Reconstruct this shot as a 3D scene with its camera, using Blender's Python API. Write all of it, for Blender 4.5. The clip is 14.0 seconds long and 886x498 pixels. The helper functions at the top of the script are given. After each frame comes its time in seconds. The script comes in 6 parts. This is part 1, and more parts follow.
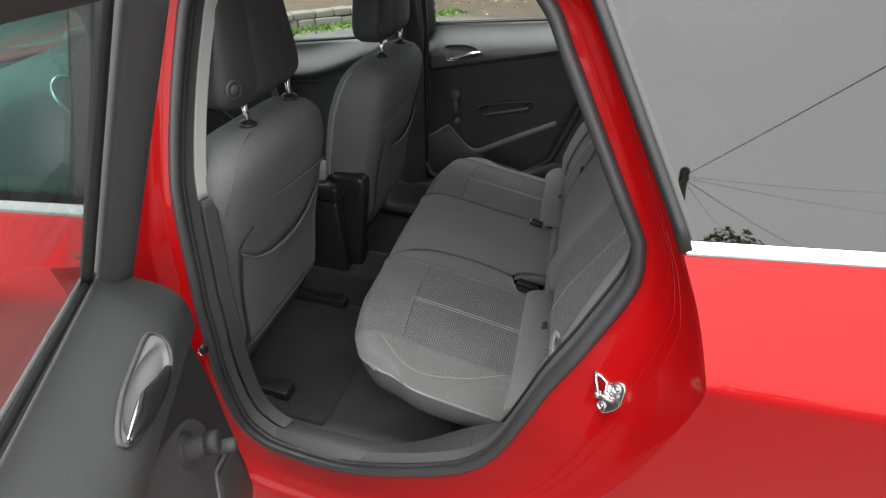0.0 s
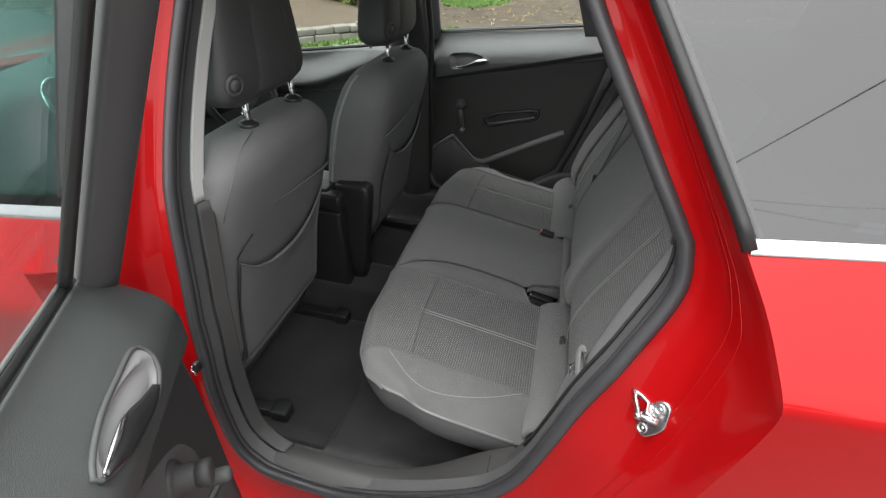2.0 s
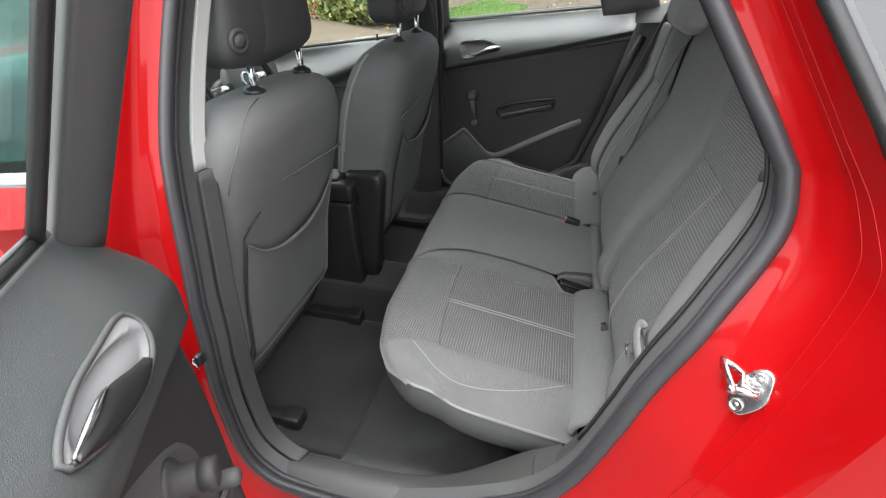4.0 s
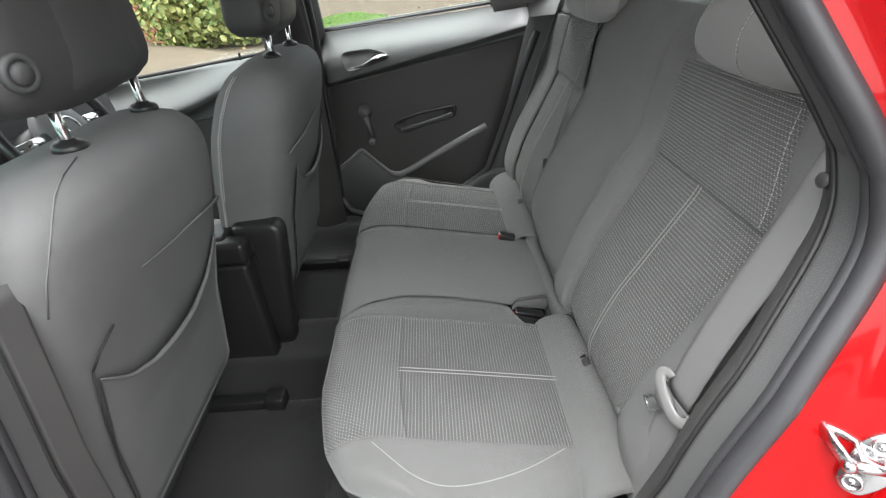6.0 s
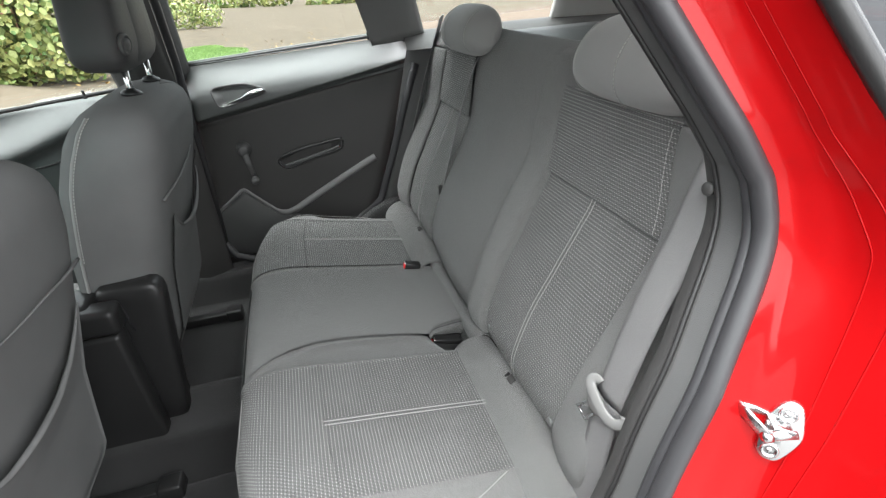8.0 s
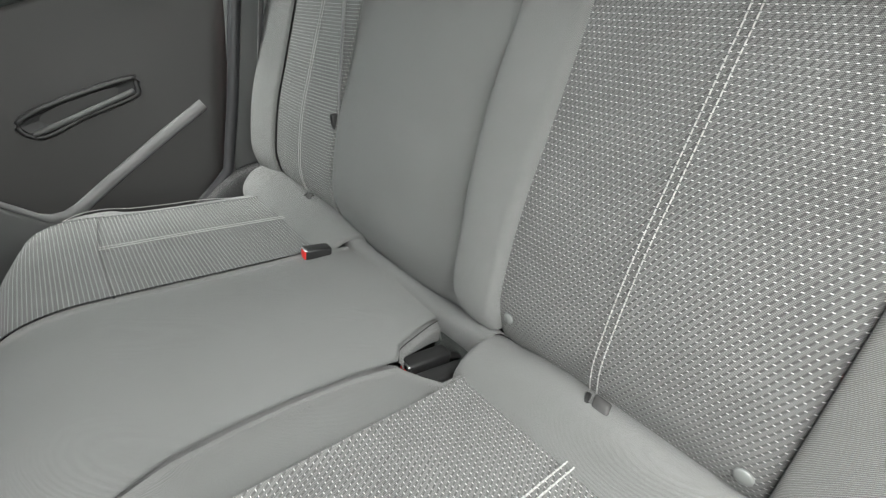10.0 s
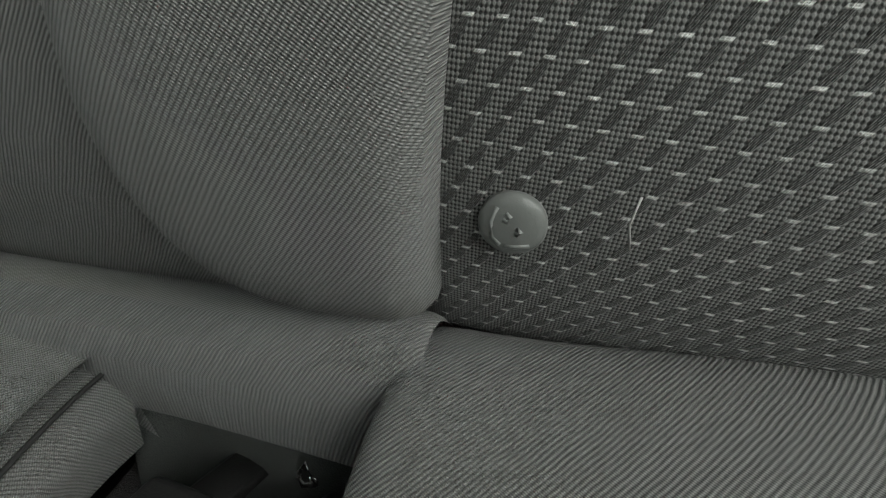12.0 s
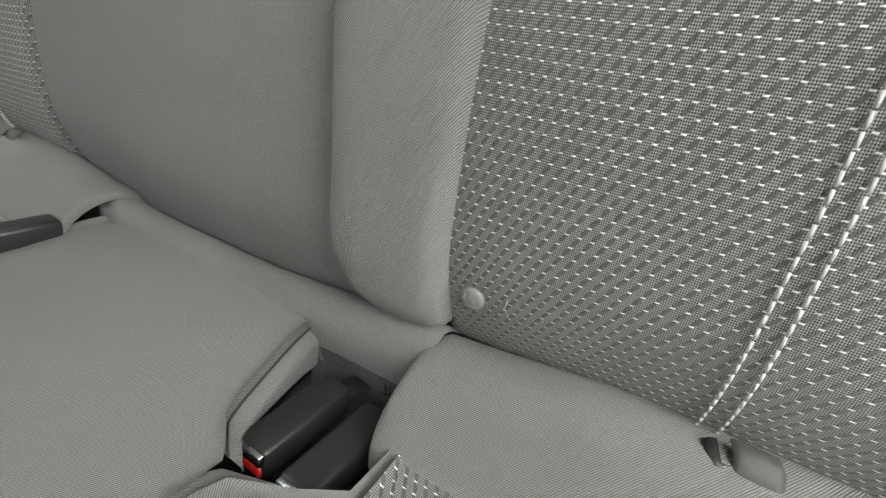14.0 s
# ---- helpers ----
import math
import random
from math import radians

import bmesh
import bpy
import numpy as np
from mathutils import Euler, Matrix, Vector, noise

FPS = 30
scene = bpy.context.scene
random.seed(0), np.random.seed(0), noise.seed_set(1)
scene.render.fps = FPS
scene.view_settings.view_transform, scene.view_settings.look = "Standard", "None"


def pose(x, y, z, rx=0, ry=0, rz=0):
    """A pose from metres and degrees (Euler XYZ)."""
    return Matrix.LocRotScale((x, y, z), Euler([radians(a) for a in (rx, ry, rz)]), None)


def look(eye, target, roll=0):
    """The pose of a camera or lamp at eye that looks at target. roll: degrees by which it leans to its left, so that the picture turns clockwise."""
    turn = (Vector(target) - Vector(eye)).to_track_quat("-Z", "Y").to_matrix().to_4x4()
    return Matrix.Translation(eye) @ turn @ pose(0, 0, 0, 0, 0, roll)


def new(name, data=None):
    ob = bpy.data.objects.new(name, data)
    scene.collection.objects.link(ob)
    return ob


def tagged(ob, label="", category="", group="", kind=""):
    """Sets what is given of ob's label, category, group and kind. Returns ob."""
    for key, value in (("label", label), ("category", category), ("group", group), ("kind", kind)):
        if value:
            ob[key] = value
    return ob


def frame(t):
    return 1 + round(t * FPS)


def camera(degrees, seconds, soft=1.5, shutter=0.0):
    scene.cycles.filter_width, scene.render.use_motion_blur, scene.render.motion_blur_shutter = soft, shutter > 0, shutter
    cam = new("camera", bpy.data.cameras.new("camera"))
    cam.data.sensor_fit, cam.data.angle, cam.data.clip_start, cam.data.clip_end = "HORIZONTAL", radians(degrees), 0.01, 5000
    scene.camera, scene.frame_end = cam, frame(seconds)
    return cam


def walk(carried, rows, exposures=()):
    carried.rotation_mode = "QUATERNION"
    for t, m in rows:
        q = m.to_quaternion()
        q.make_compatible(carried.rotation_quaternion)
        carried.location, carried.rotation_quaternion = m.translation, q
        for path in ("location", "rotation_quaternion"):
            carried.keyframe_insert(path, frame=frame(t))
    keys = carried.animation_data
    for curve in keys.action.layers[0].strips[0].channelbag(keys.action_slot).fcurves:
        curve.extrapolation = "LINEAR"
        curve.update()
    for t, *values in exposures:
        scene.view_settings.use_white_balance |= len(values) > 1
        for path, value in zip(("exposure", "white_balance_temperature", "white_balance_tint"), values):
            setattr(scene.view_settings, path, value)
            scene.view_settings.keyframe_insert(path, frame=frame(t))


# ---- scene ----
cam = camera(88.9, 14.0, 1.25)
PATH = [
    (0, (0.318, -1.249, 1.41), (-0.085, 0.279, 0.184), 0.3),
    (0.5, (0.307, -1.232, 1.403), (-0.123, 0.291, 0.18), -0.1),
    (1, (0.296, -1.235, 1.39), (-0.14, 0.298, 0.182), 0.1),
    (1.5, (0.288, -1.229, 1.372), (-0.145, 0.321, 0.184), 0.2),
    (2, (0.271, -1.215, 1.351), (-0.13, 0.36, 0.185), 0.5),
    (2.5, (0.219, -1.215, 1.289), (-0.151, 0.397, 0.164), 0.3),
    (5, (0.199, -1.117, 1.213), (-0.25, 0.5, 0.125), -2.3),
    (5.5, (0.148, -1.033, 1.228), (-0.097, 0.627, 0.14), -3.4),
    (6, (0.098, -0.982, 1.176), (0.107, 0.7, 0.094), -3.8),
    (6.5, (0.064, -0.964, 1.175), (0.312, 0.723, 0.131), -3.1),
    (7, (0.048, -0.971, 1.185), (0.453, 0.717, 0.193), -2.3),
    (9.5, (0.068, -0.687, 1.042), (0.779, 0.843, -0.031), -3.6),
    (10, (0.06, -0.503, 0.888), (1.083, 0.832, -0.194), -3.5),
    (10.5, (0.122, -0.338, 0.725), (1.454, 0.685, -0.36), -0.4),
    (11, (0.22, -0.229, 0.606), (1.707, 0.527, -0.498), 1.2),
    (11.5, (0.288, -0.219, 0.554), (1.774, 0.33, -0.667), 0.2),
    (12, (0.302, -0.211, 0.553), (1.843, 0.165, -0.665), 2.5),
    (12.5, (0.308, -0.209, 0.572), (1.791, 0.091, -0.736), 1.7),
    (13, (0.296, -0.214, 0.575), (1.791, 0.142, -0.705), 1.4),
    (13.5, (0.279, -0.226, 0.606), (1.746, 0.313, -0.643), 0.4),
    (14, (0.216, -0.291, 0.676), (1.575, 0.546, -0.529), -0.4),
]
walk(cam, [(t, look(eye, target, roll)) for t, eye, target, roll in PATH],
     [(0, 1.22, 6450, 10), (2.5, 1.43, 6400, 10), (5, 2.1, 6300, 10), (5.5, 2.05, 6350, 10), (6.5, 2.4, 6350, 10), (7, 2.35, 6300, 10), (9.5, 2.8, 6400, 7), (10, 3.12, 6450, 7), (10.5, 3.05, 6450, 7), (11, 2.52, 6550, 8), (11.5, 2.0, 6600, 5), (12.5, 1.85, 6550, 1), (13, 1.82, 6550, 1), (13.5, 2.25, 6600, 4), (14, 2.95, 6650, 8)])

# ---- world and light ----
world = bpy.data.worlds.new("overcast")
scene.world = world
world.use_nodes = True
wn = world.node_tree
sky = wn.nodes.new("ShaderNodeTexSky")
sky.sky_type, sky.sun_disc = "NISHITA", False
sky.sun_elevation, sky.sun_rotation = radians(81.5), radians(283)
sky.air_density, sky.dust_density, sky.ozone_density = 1.0, 6.0, 1.0
hs = wn.nodes.new("ShaderNodeHueSaturation")
hs.inputs["Saturation"].default_value = 0.12
wn.links.new(sky.outputs[0], hs.inputs["Color"])
wn.links.new(hs.outputs[0], wn.nodes["Background"].inputs[0])
wn.nodes["Background"].inputs[1].default_value = 0.15
sun = new("sun", bpy.data.lights.new("sun", "SUN"))
sun.data.energy, sun.data.angle, sun.data.color = 1.8, radians(105), (1.0, 0.98, 0.95)
sun.matrix_world = look((-0.8, -5.0, 7.5), (0, 0, 0))


# ---- materials ----
class Nodes:
    """Short-hand for building a node tree."""

    def __init__(self, name):
        self.m = bpy.data.materials.new(name)
        self.m.use_nodes = True
        self.t = self.m.node_tree
        self.p = self.t.nodes["Principled BSDF"]

    def put(self, sock, v):
        if hasattr(v, "is_linked"):
            self.t.links.new(v, sock)
        else:
            sock.default_value = v

    def n(self, kind, *ins, **props):
        nd = self.t.nodes.new(kind)
        for k, v in props.items():
            if k == "operation":
                nd.operation = v
            elif k == "data_type":
                nd.data_type = v
            elif k == "distance":
                nd.distance = v
            elif k == "feature":
                nd.feature = v
        for i, v in enumerate(ins):
            if v is not None:
                self.put(nd.inputs[i], v)
        return nd

    def math(self, op, a, b=0.0, c=0.0):
        return self.n("ShaderNodeMath", a, b, c, operation=op).outputs[0]

    def mix(self, f, a, b):
        nd = self.n("ShaderNodeMix", data_type="RGBA")
        self.put(nd.inputs[0], f)
        self.put(nd.inputs[6], a)
        self.put(nd.inputs[7], b)
        return nd.outputs[2]

    def noise(self, vec, scale, detail=3.0, rough=0.55):
        nd = self.t.nodes.new("ShaderNodeTexNoise")
        if vec is not None:
            self.t.links.new(vec, nd.inputs["Vector"])
        nd.inputs["Scale"].default_value, nd.inputs["Detail"].default_value, nd.inputs["Roughness"].default_value = scale, detail, rough
        return nd.outputs[0]

    def ramp(self, f, lo, hi):
        """f from lo..hi to 0..1, clamped."""
        nd = self.t.nodes.new("ShaderNodeMapRange")
        self.put(nd.inputs[0], f)
        nd.inputs[1].default_value, nd.inputs[2].default_value = lo, hi
        return nd.outputs[0]

    def bump(self, height, strength, dist):
        nd = self.t.nodes.new("ShaderNodeBump")
        nd.inputs["Strength"].default_value, nd.inputs["Distance"].default_value = strength, dist
        self.t.links.new(height, nd.inputs["Height"])
        self.t.links.new(nd.outputs[0], self.p.inputs["Normal"])

    def set(self, **k):
        for name, v in k.items():
            self.put(self.p.inputs[name.replace("_", " ")], v)
        return self.m

    @property
    def obj(self):
        return self.t.nodes.new("ShaderNodeTexCoord").outputs["Object"]

    @property
    def uv(self):
        return self.t.nodes.new("ShaderNodeTexCoord").outputs["UV"]


def rgb(r, g=None, b=None):
    return (r, r if g is None else g, r if b is None else b, 1)


def plain(name, lo, hi, rough=0.5, scale=18.0, fine=900.0, bump=0.3, dist=0.0004, metal=0.0, coat=0.0, rvar=0.1, spec=0.5):
    """A surface with broad and fine variation of tone, gloss and relief."""
    q = Nodes(name)
    o = q.obj
    a, f = q.noise(o, scale), q.noise(o, fine, 2.0)
    t = q.math("ADD", q.math("MULTIPLY", a, 0.7), q.math("MULTIPLY", f, 0.3))
    q.set(Base_Color=q.mix(t, lo, hi), Metallic=metal, Coat_Weight=coat)
    q.p.inputs["Specular IOR Level"].default_value = spec
    q.put(q.p.inputs["Roughness"], q.math("MULTIPLY_ADD", a, rvar * 2, rough - rvar))
    if bump:
        q.bump(f, bump, dist)
    return q.m


def twill_cloth(name, lo, hi, pitch=0.00108, angle=56):
    q = Nodes(name)
    s = q.n("ShaderNodeSeparateXYZ", q.uv)
    u, v = s.outputs[0], s.outputs[1]
    c, sn = math.cos(radians(angle)), math.sin(radians(angle))
    wob = q.math("MULTIPLY", q.noise(q.uv, 90, 2), 0.0006)
    d = q.math("ADD", q.math("SUBTRACT", q.math("MULTIPLY", u, sn / pitch), q.math("MULTIPLY", v, c / pitch)), q.math("MULTIPLY", wob, 1 / pitch))
    rib = q.math("MULTIPLY_ADD", q.math("SINE", q.math("MULTIPLY", d, 2 * math.pi)), 0.5, 0.5)
    e = q.math("ADD", q.math("MULTIPLY", u, c / (pitch * 0.5)), q.math("MULTIPLY", v, sn / (pitch * 0.5)))
    yarn = q.math("MULTIPLY_ADD", q.math("SINE", q.math("MULTIPLY", e, 2 * math.pi)), 0.5, 0.5)
    speck = q.noise(q.uv, 1900, 2, 0.7)
    bead = q.math("MULTIPLY", q.math("MULTIPLY_ADD", rib, 0.75, 0.25), q.math("MULTIPLY_ADD", yarn, 0.55, 0.45))
    h = q.math("ADD", q.math("MULTIPLY", bead, 0.72), q.math("MULTIPLY", speck, 0.34))
    blot = q.noise(q.obj, 11, 3)
    lint = q.ramp(q.noise(q.uv, 420, 3, 0.7), 0.70, 0.76)
    # shade in the weave's furrows is put into the colour: darker where h is low
    col = q.mix(q.math("ADD", q.math("MULTIPLY", q.ramp(h, 0.16, 0.74), 0.86), q.math("MULTIPLY", blot, 0.14)), lo, hi)
    col = q.mix(q.math("MULTIPLY", lint, 0.35), col, rgb(0.30, 0.30, 0.29))
    q.bump(h, 1.0, 0.0012)
    return q.set(Base_Color=col, Roughness=0.78, Sheen_Weight=0.3, Sheen_Roughness=0.5, Specular_IOR_Level=0.32)


def fleck_cloth(name, lo, hi, white, cw=0.0061, ch=0.0059, fw=0.168, fh=0.088):
    """Dark mesh cloth with rows of short pale stitches, set off by half a step, and dark cords that run slantwise between them."""
    q = Nodes(name)
    s = q.n("ShaderNodeSeparateXYZ", q.uv)
    wob = q.math("MULTIPLY_ADD", q.noise(q.uv, 60, 2), 0.3, -0.15)
    p = q.math("ADD", q.math("MULTIPLY", s.outputs[0], 1 / cw), wob)
    r = q.math("ADD", q.math("MULTIPLY", s.outputs[1], 1 / ch), q.math("MULTIPLY", wob, 0.6))
    row = q.math("FLOOR", r)
    half = q.math("MULTIPLY", q.math("FLOORED_MODULO", row, 2.0), 0.5)
    fx = q.math("ABSOLUTE", q.math("SUBTRACT", q.math("FRACT", q.math("SUBTRACT", q.math("ADD", p, half), q.math("MULTIPLY", q.math("SUBTRACT", q.math("FRACT", r), 0.5), 0.55))), 0.5))
    fy = q.math("ABSOLUTE", q.math("SUBTRACT", q.math("FRACT", r), 0.5))
    fleck = q.math("MULTIPLY", q.ramp(fx, fw + 0.02, fw - 0.02), q.ramp(fy, fh + 0.025, fh - 0.025))
    e = q.math("SUBTRACT", q.math("FRACT", q.math("ADD", q.math("SUBTRACT", p, q.math("MULTIPLY", r, 0.5)), 0.25)), 0.5)
    swell = q.math("ABSOLUTE", q.math("SUBTRACT", q.math("FRACT", r), 0.5))
    wide = q.math("MULTIPLY_ADD", swell, 0.22, 0.10)
    cord = q.ramp(q.math("SUBTRACT", q.math("ABSOLUTE", e), wide), 0.03, -0.04)
    streak = q.math("MULTIPLY_ADD", q.math("SINE", q.math("MULTIPLY", q.math("ADD", e, q.math("MULTIPLY", wob, 0.5)), 90.0)), 0.5, 0.5)
    k = 2 * math.pi / 0.00185
    sa = q.math("SINE", q.math("MULTIPLY", q.math("ADD", s.outputs[0], q.math("MULTIPLY", s.outputs[1], 0.8)), k))
    sb = q.math("SINE", q.math("MULTIPLY", q.math("SUBTRACT", s.outputs[0], q.math("MULTIPLY", s.outputs[1], 0.8)), k))
    mesh = q.ramp(q.math("MULTIPLY", sa, sb), -0.55, 0.55)
    blot = q.noise(q.obj, 14, 3)
    col = q.mix(q.math("ADD", q.math("MULTIPLY", mesh, 0.75), q.math("MULTIPLY", blot, 0.25)), lo, hi)
    col = q.mix(q.math("MULTIPLY", cord, 0.85), col, q.mix(streak, rgb(0.036, 0.036, 0.035), rgb(0.120, 0.122, 0.118)))
    worn = q.ramp(q.noise(q.uv, 300, 2), 0.25, 0.6)
    col = q.mix(q.math("MULTIPLY", fleck, q.math("MULTIPLY_ADD", worn, 0.5, 0.5)), col, white)
    h = q.math("ADD", q.math("ADD", q.math("MULTIPLY", cord, q.math("MULTIPLY_ADD", streak, 0.25, 0.6)), q.math("MULTIPLY", mesh, 0.32)), q.math("MULTIPLY", fleck, 0.5))
    q.bump(h, 0.85, 0.0010)
    return q.set(Base_Color=col, Roughness=q.math("MULTIPLY_ADD", fleck, -0.35, 0.9), Sheen_Weight=0.2, Specular_IOR_Level=0.25)


def paint_red():
    q = Nodes("red_paint")
    o = q.obj
    a = q.noise(o, 3.0, 2)
    drops = q.ramp(q.noise(o, 260, 2), 0.72, 0.78)
    q.set(Base_Color=q.mix(a, rgb(0.36, 0.0018, 0.0030), rgb(0.31, 0.0013, 0.0025)), Roughness=0.45, Specular_IOR_Level=0.10, Coat_Weight=0.38, Coat_Roughness=q.math("MULTIPLY_ADD", a, 0.05, 0.03))
    q.bump(q.math("ADD", q.math("MULTIPLY", q.noise(o, 500, 1), 0.05), q.math("MULTIPLY", drops, 0.3)), 0.12, 0.0004)
    return q.m


def pane_glass(name, tint, gloss=1.0, coat=rgb(1.0)):
    """A clear pane: what lies behind, tinted, and a gloss that grows at a slant."""
    q = Nodes(name)
    tr = q.n("ShaderNodeBsdfTransparent", tint)
    gl = q.n("ShaderNodeBsdfGlossy", coat)
    gl.inputs["Roughness"].default_value = 0.02
    fc = q.n("ShaderNodeLayerWeight", 0.5).outputs["Facing"]
    fr = q.math("MULTIPLY_ADD", q.math("POWER", fc, 5.0), 0.9, 0.045)
    mx = q.n("ShaderNodeMixShader", q.math("MULTIPLY", fr, gloss), tr.outputs[0], gl.outputs[0])
    q.t.links.new(mx.outputs[0], q.t.nodes["Material Output"].inputs["Surface"])
    return q.m


def carpet_mat(name, lo, hi):
    q = Nodes(name)
    o = q.obj
    a, f = q.noise(o, 9, 3), q.noise(o, 1400, 3, 0.8)
    q.set(Base_Color=q.mix(q.math("ADD", q.math("MULTIPLY", a, 0.5), q.math("MULTIPLY", f, 0.5)), lo, hi), Roughness=0.98, Sheen_Weight=0.3, Specular_IOR_Level=0.1)
    q.bump(f, 0.9, 0.002)
    return q.m


TWILL = twill_cloth("plain_twill_cloth", rgb(0.006, 0.006, 0.006), rgb(0.345, 0.348, 0.338))
FLECK = fleck_cloth("fleck_cloth", rgb(0.004, 0.004, 0.004), rgb(0.300, 0.303, 0.294), rgb(0.92, 0.92, 0.90), fh=0.062)
BACKCLOTH = plain("seat_back_cloth", rgb(0.120, 0.121, 0.119), rgb(0.205, 0.207, 0.205), 0.85, 9, 1300, 0.7, 0.0007, spec=0.25)
DOORCLOTH = plain("door_insert_cloth", rgb(0.095), rgb(0.135), 0.85, 9, 1600, 0.5, 0.0006, spec=0.2)
HEADCLOTH = plain("dark_leathercloth", rgb(0.058), rgb(0.082), 0.5, 9, 1300, 0.6, 0.0005, spec=0.4)
SIDECLOTH = plain("dark_side_cloth", rgb(0.070, 0.071, 0.070), rgb(0.105, 0.107, 0.105), 0.85, 9, 1600, 0.5, 0.0006, spec=0.25)
THREAD = plain("pale_thread", rgb(0.40, 0.40, 0.385), rgb(0.54, 0.54, 0.52), 0.7, 60, 2000, 0.3, 0.0003)
DARKTHREAD = plain("dark_thread", rgb(0.02), rgb(0.04), 0.8, 60, 2000, 0.3, 0.0003)
BLACK = plain("black_plastic", rgb(0.016), rgb(0.028), 0.34, 14, 1500, 0.35, 0.0004)
TRIM = plain("dark_trim_plastic", rgb(0.065, 0.066, 0.066), rgb(0.10, 0.102, 0.101), 0.55, 6, 1100, 0.7, 0.0005)
# base leans green to paint in some of the sky's sheen on the plastic
TRIMSOFT = plain("door_trim_plastic", rgb(0.050, 0.056, 0.054), rgb(0.078, 0.086, 0.083), 0.38, 5, 1150, 0.9, 0.0006, spec=1.0)
DARKCARD = plain("dark_card_plastic", rgb(0.040, 0.039, 0.038), rgb(0.060, 0.059, 0.057), 0.5, 5, 800, 0.7, 0.0005)
SILL = plain("black_sill_plastic", rgb(0.044, 0.043, 0.042), rgb(0.066, 0.065, 0.063), 0.5, 6, 900, 0.7, 0.0005)
SIDETRIM = plain("grained_side_trim", rgb(0.040, 0.039, 0.038), rgb(0.066, 0.065, 0.063), 0.6, 8, 1000, 0.6, 0.0005)
GREYTRIM = plain("pale_grey_trim", rgb(0.46, 0.46, 0.44), rgb(0.54, 0.54, 0.52), 0.6, 8, 900, 0.3, 0.0004)
BOWL = plain("handle_bowl_plastic", rgb(0.26), rgb(0.32), 0.75, 8, 900, 0.3, 0.0003, spec=0.25)
MIDTRIM = plain("mid_grey_trim", rgb(0.17), rgb(0.23), 0.55, 8, 900, 0.4, 0.0004)
RUBBER = plain("seal_rubber", rgb(0.030, 0.030, 0.032), rgb(0.046, 0.046, 0.049), 0.40, 10, 1200, 0.4, 0.0004)
PAINT = paint_red()
CHROME = plain("bright_metal", rgb(0.72), rgb(0.86), 0.16, 30, 800, 0.1, 0.0002, metal=1.0, rvar=0.06)
ZINC = plain("zinc_plated_steel", rgb(0.50, 0.51, 0.52), rgb(0.66), 0.26, 60, 900, 0.3, 0.0003, metal=1.0, rvar=0.1)
CARPET = carpet_mat("black_carpet", rgb(0.007), rgb(0.026))
CARPET2 = carpet_mat("grey_carpet", rgb(0.010), rgb(0.038))
FELT = carpet_mat("grey_felt", rgb(0.018, 0.022, 0.020), rgb(0.075, 0.088, 0.080))
REDPLASTIC = plain("red_button_plastic", rgb(0.62, 0.02, 0.02), rgb(0.75, 0.04, 0.03), 0.4, 30, 900, 0.2, 0.0003)
GREYPLASTIC = plain("warm_grey_plastic", rgb(0.20, 0.20, 0.196), rgb(0.26, 0.26, 0.255), 0.5, 20, 900, 0.3, 0.0003)
BUTTONGREY = plain("moulded_grey_button", rgb(0.17, 0.178, 0.172), rgb(0.22, 0.228, 0.222), 0.34, 40, 1500, 0.3, 0.0002)
WEBBING = twill_cloth("belt_webbing", rgb(0.16, 0.157, 0.157), rgb(0.25, 0.245, 0.245), 0.0011, 20)
GLASS = pane_glass("window_glass", rgb(0.90, 0.935, 0.92))
PRIVACY = pane_glass("dark_privacy_glass", rgb(0.05, 0.06, 0.065), 2.0)
TEALGLASS = pane_glass("green_tinted_glass", rgb(0.55, 0.80, 0.76), 1.15, rgb(0.70, 0.95, 0.92))
HEADLINER = plain("headliner_cloth", rgb(0.62, 0.62, 0.60), rgb(0.70, 0.70, 0.68), 0.95, 6, 1200, 0.4, 0.0006, spec=0.1)

# ---- building helpers ----
PLACE = {}


def base(name, x, y, z, label, category, group="", kind=""):
    """An empty at a thing's base, that parents its parts."""
    ob = new(name)
    ob.location = (x, y, z)
    ob.empty_display_size = 0.05
    PLACE[ob] = Matrix.Translation((x, y, z))
    return tagged(ob, label, category, group, kind)


def link(name, me, material, parent=None, label=""):
    me.materials.clear()
    me.materials.append(material)
    ob = new(name, me)
    if parent is not None:
        ob.parent = parent
        ob.matrix_parent_inverse = PLACE[parent].inverted()
    PLACE[ob] = Matrix.Identity(4)
    return tagged(ob, label)


def part(name, bm, material, parent=None, label=""):
    """Links a bmesh, in world metres, as one mesh under a thing or a part."""
    me = bpy.data.meshes.new(name)
    bm.normal_update()
    bm.to_mesh(me)
    bm.free()
    for p in me.polygons:
        p.use_smooth = True
    return link(name, me, material, parent, label)


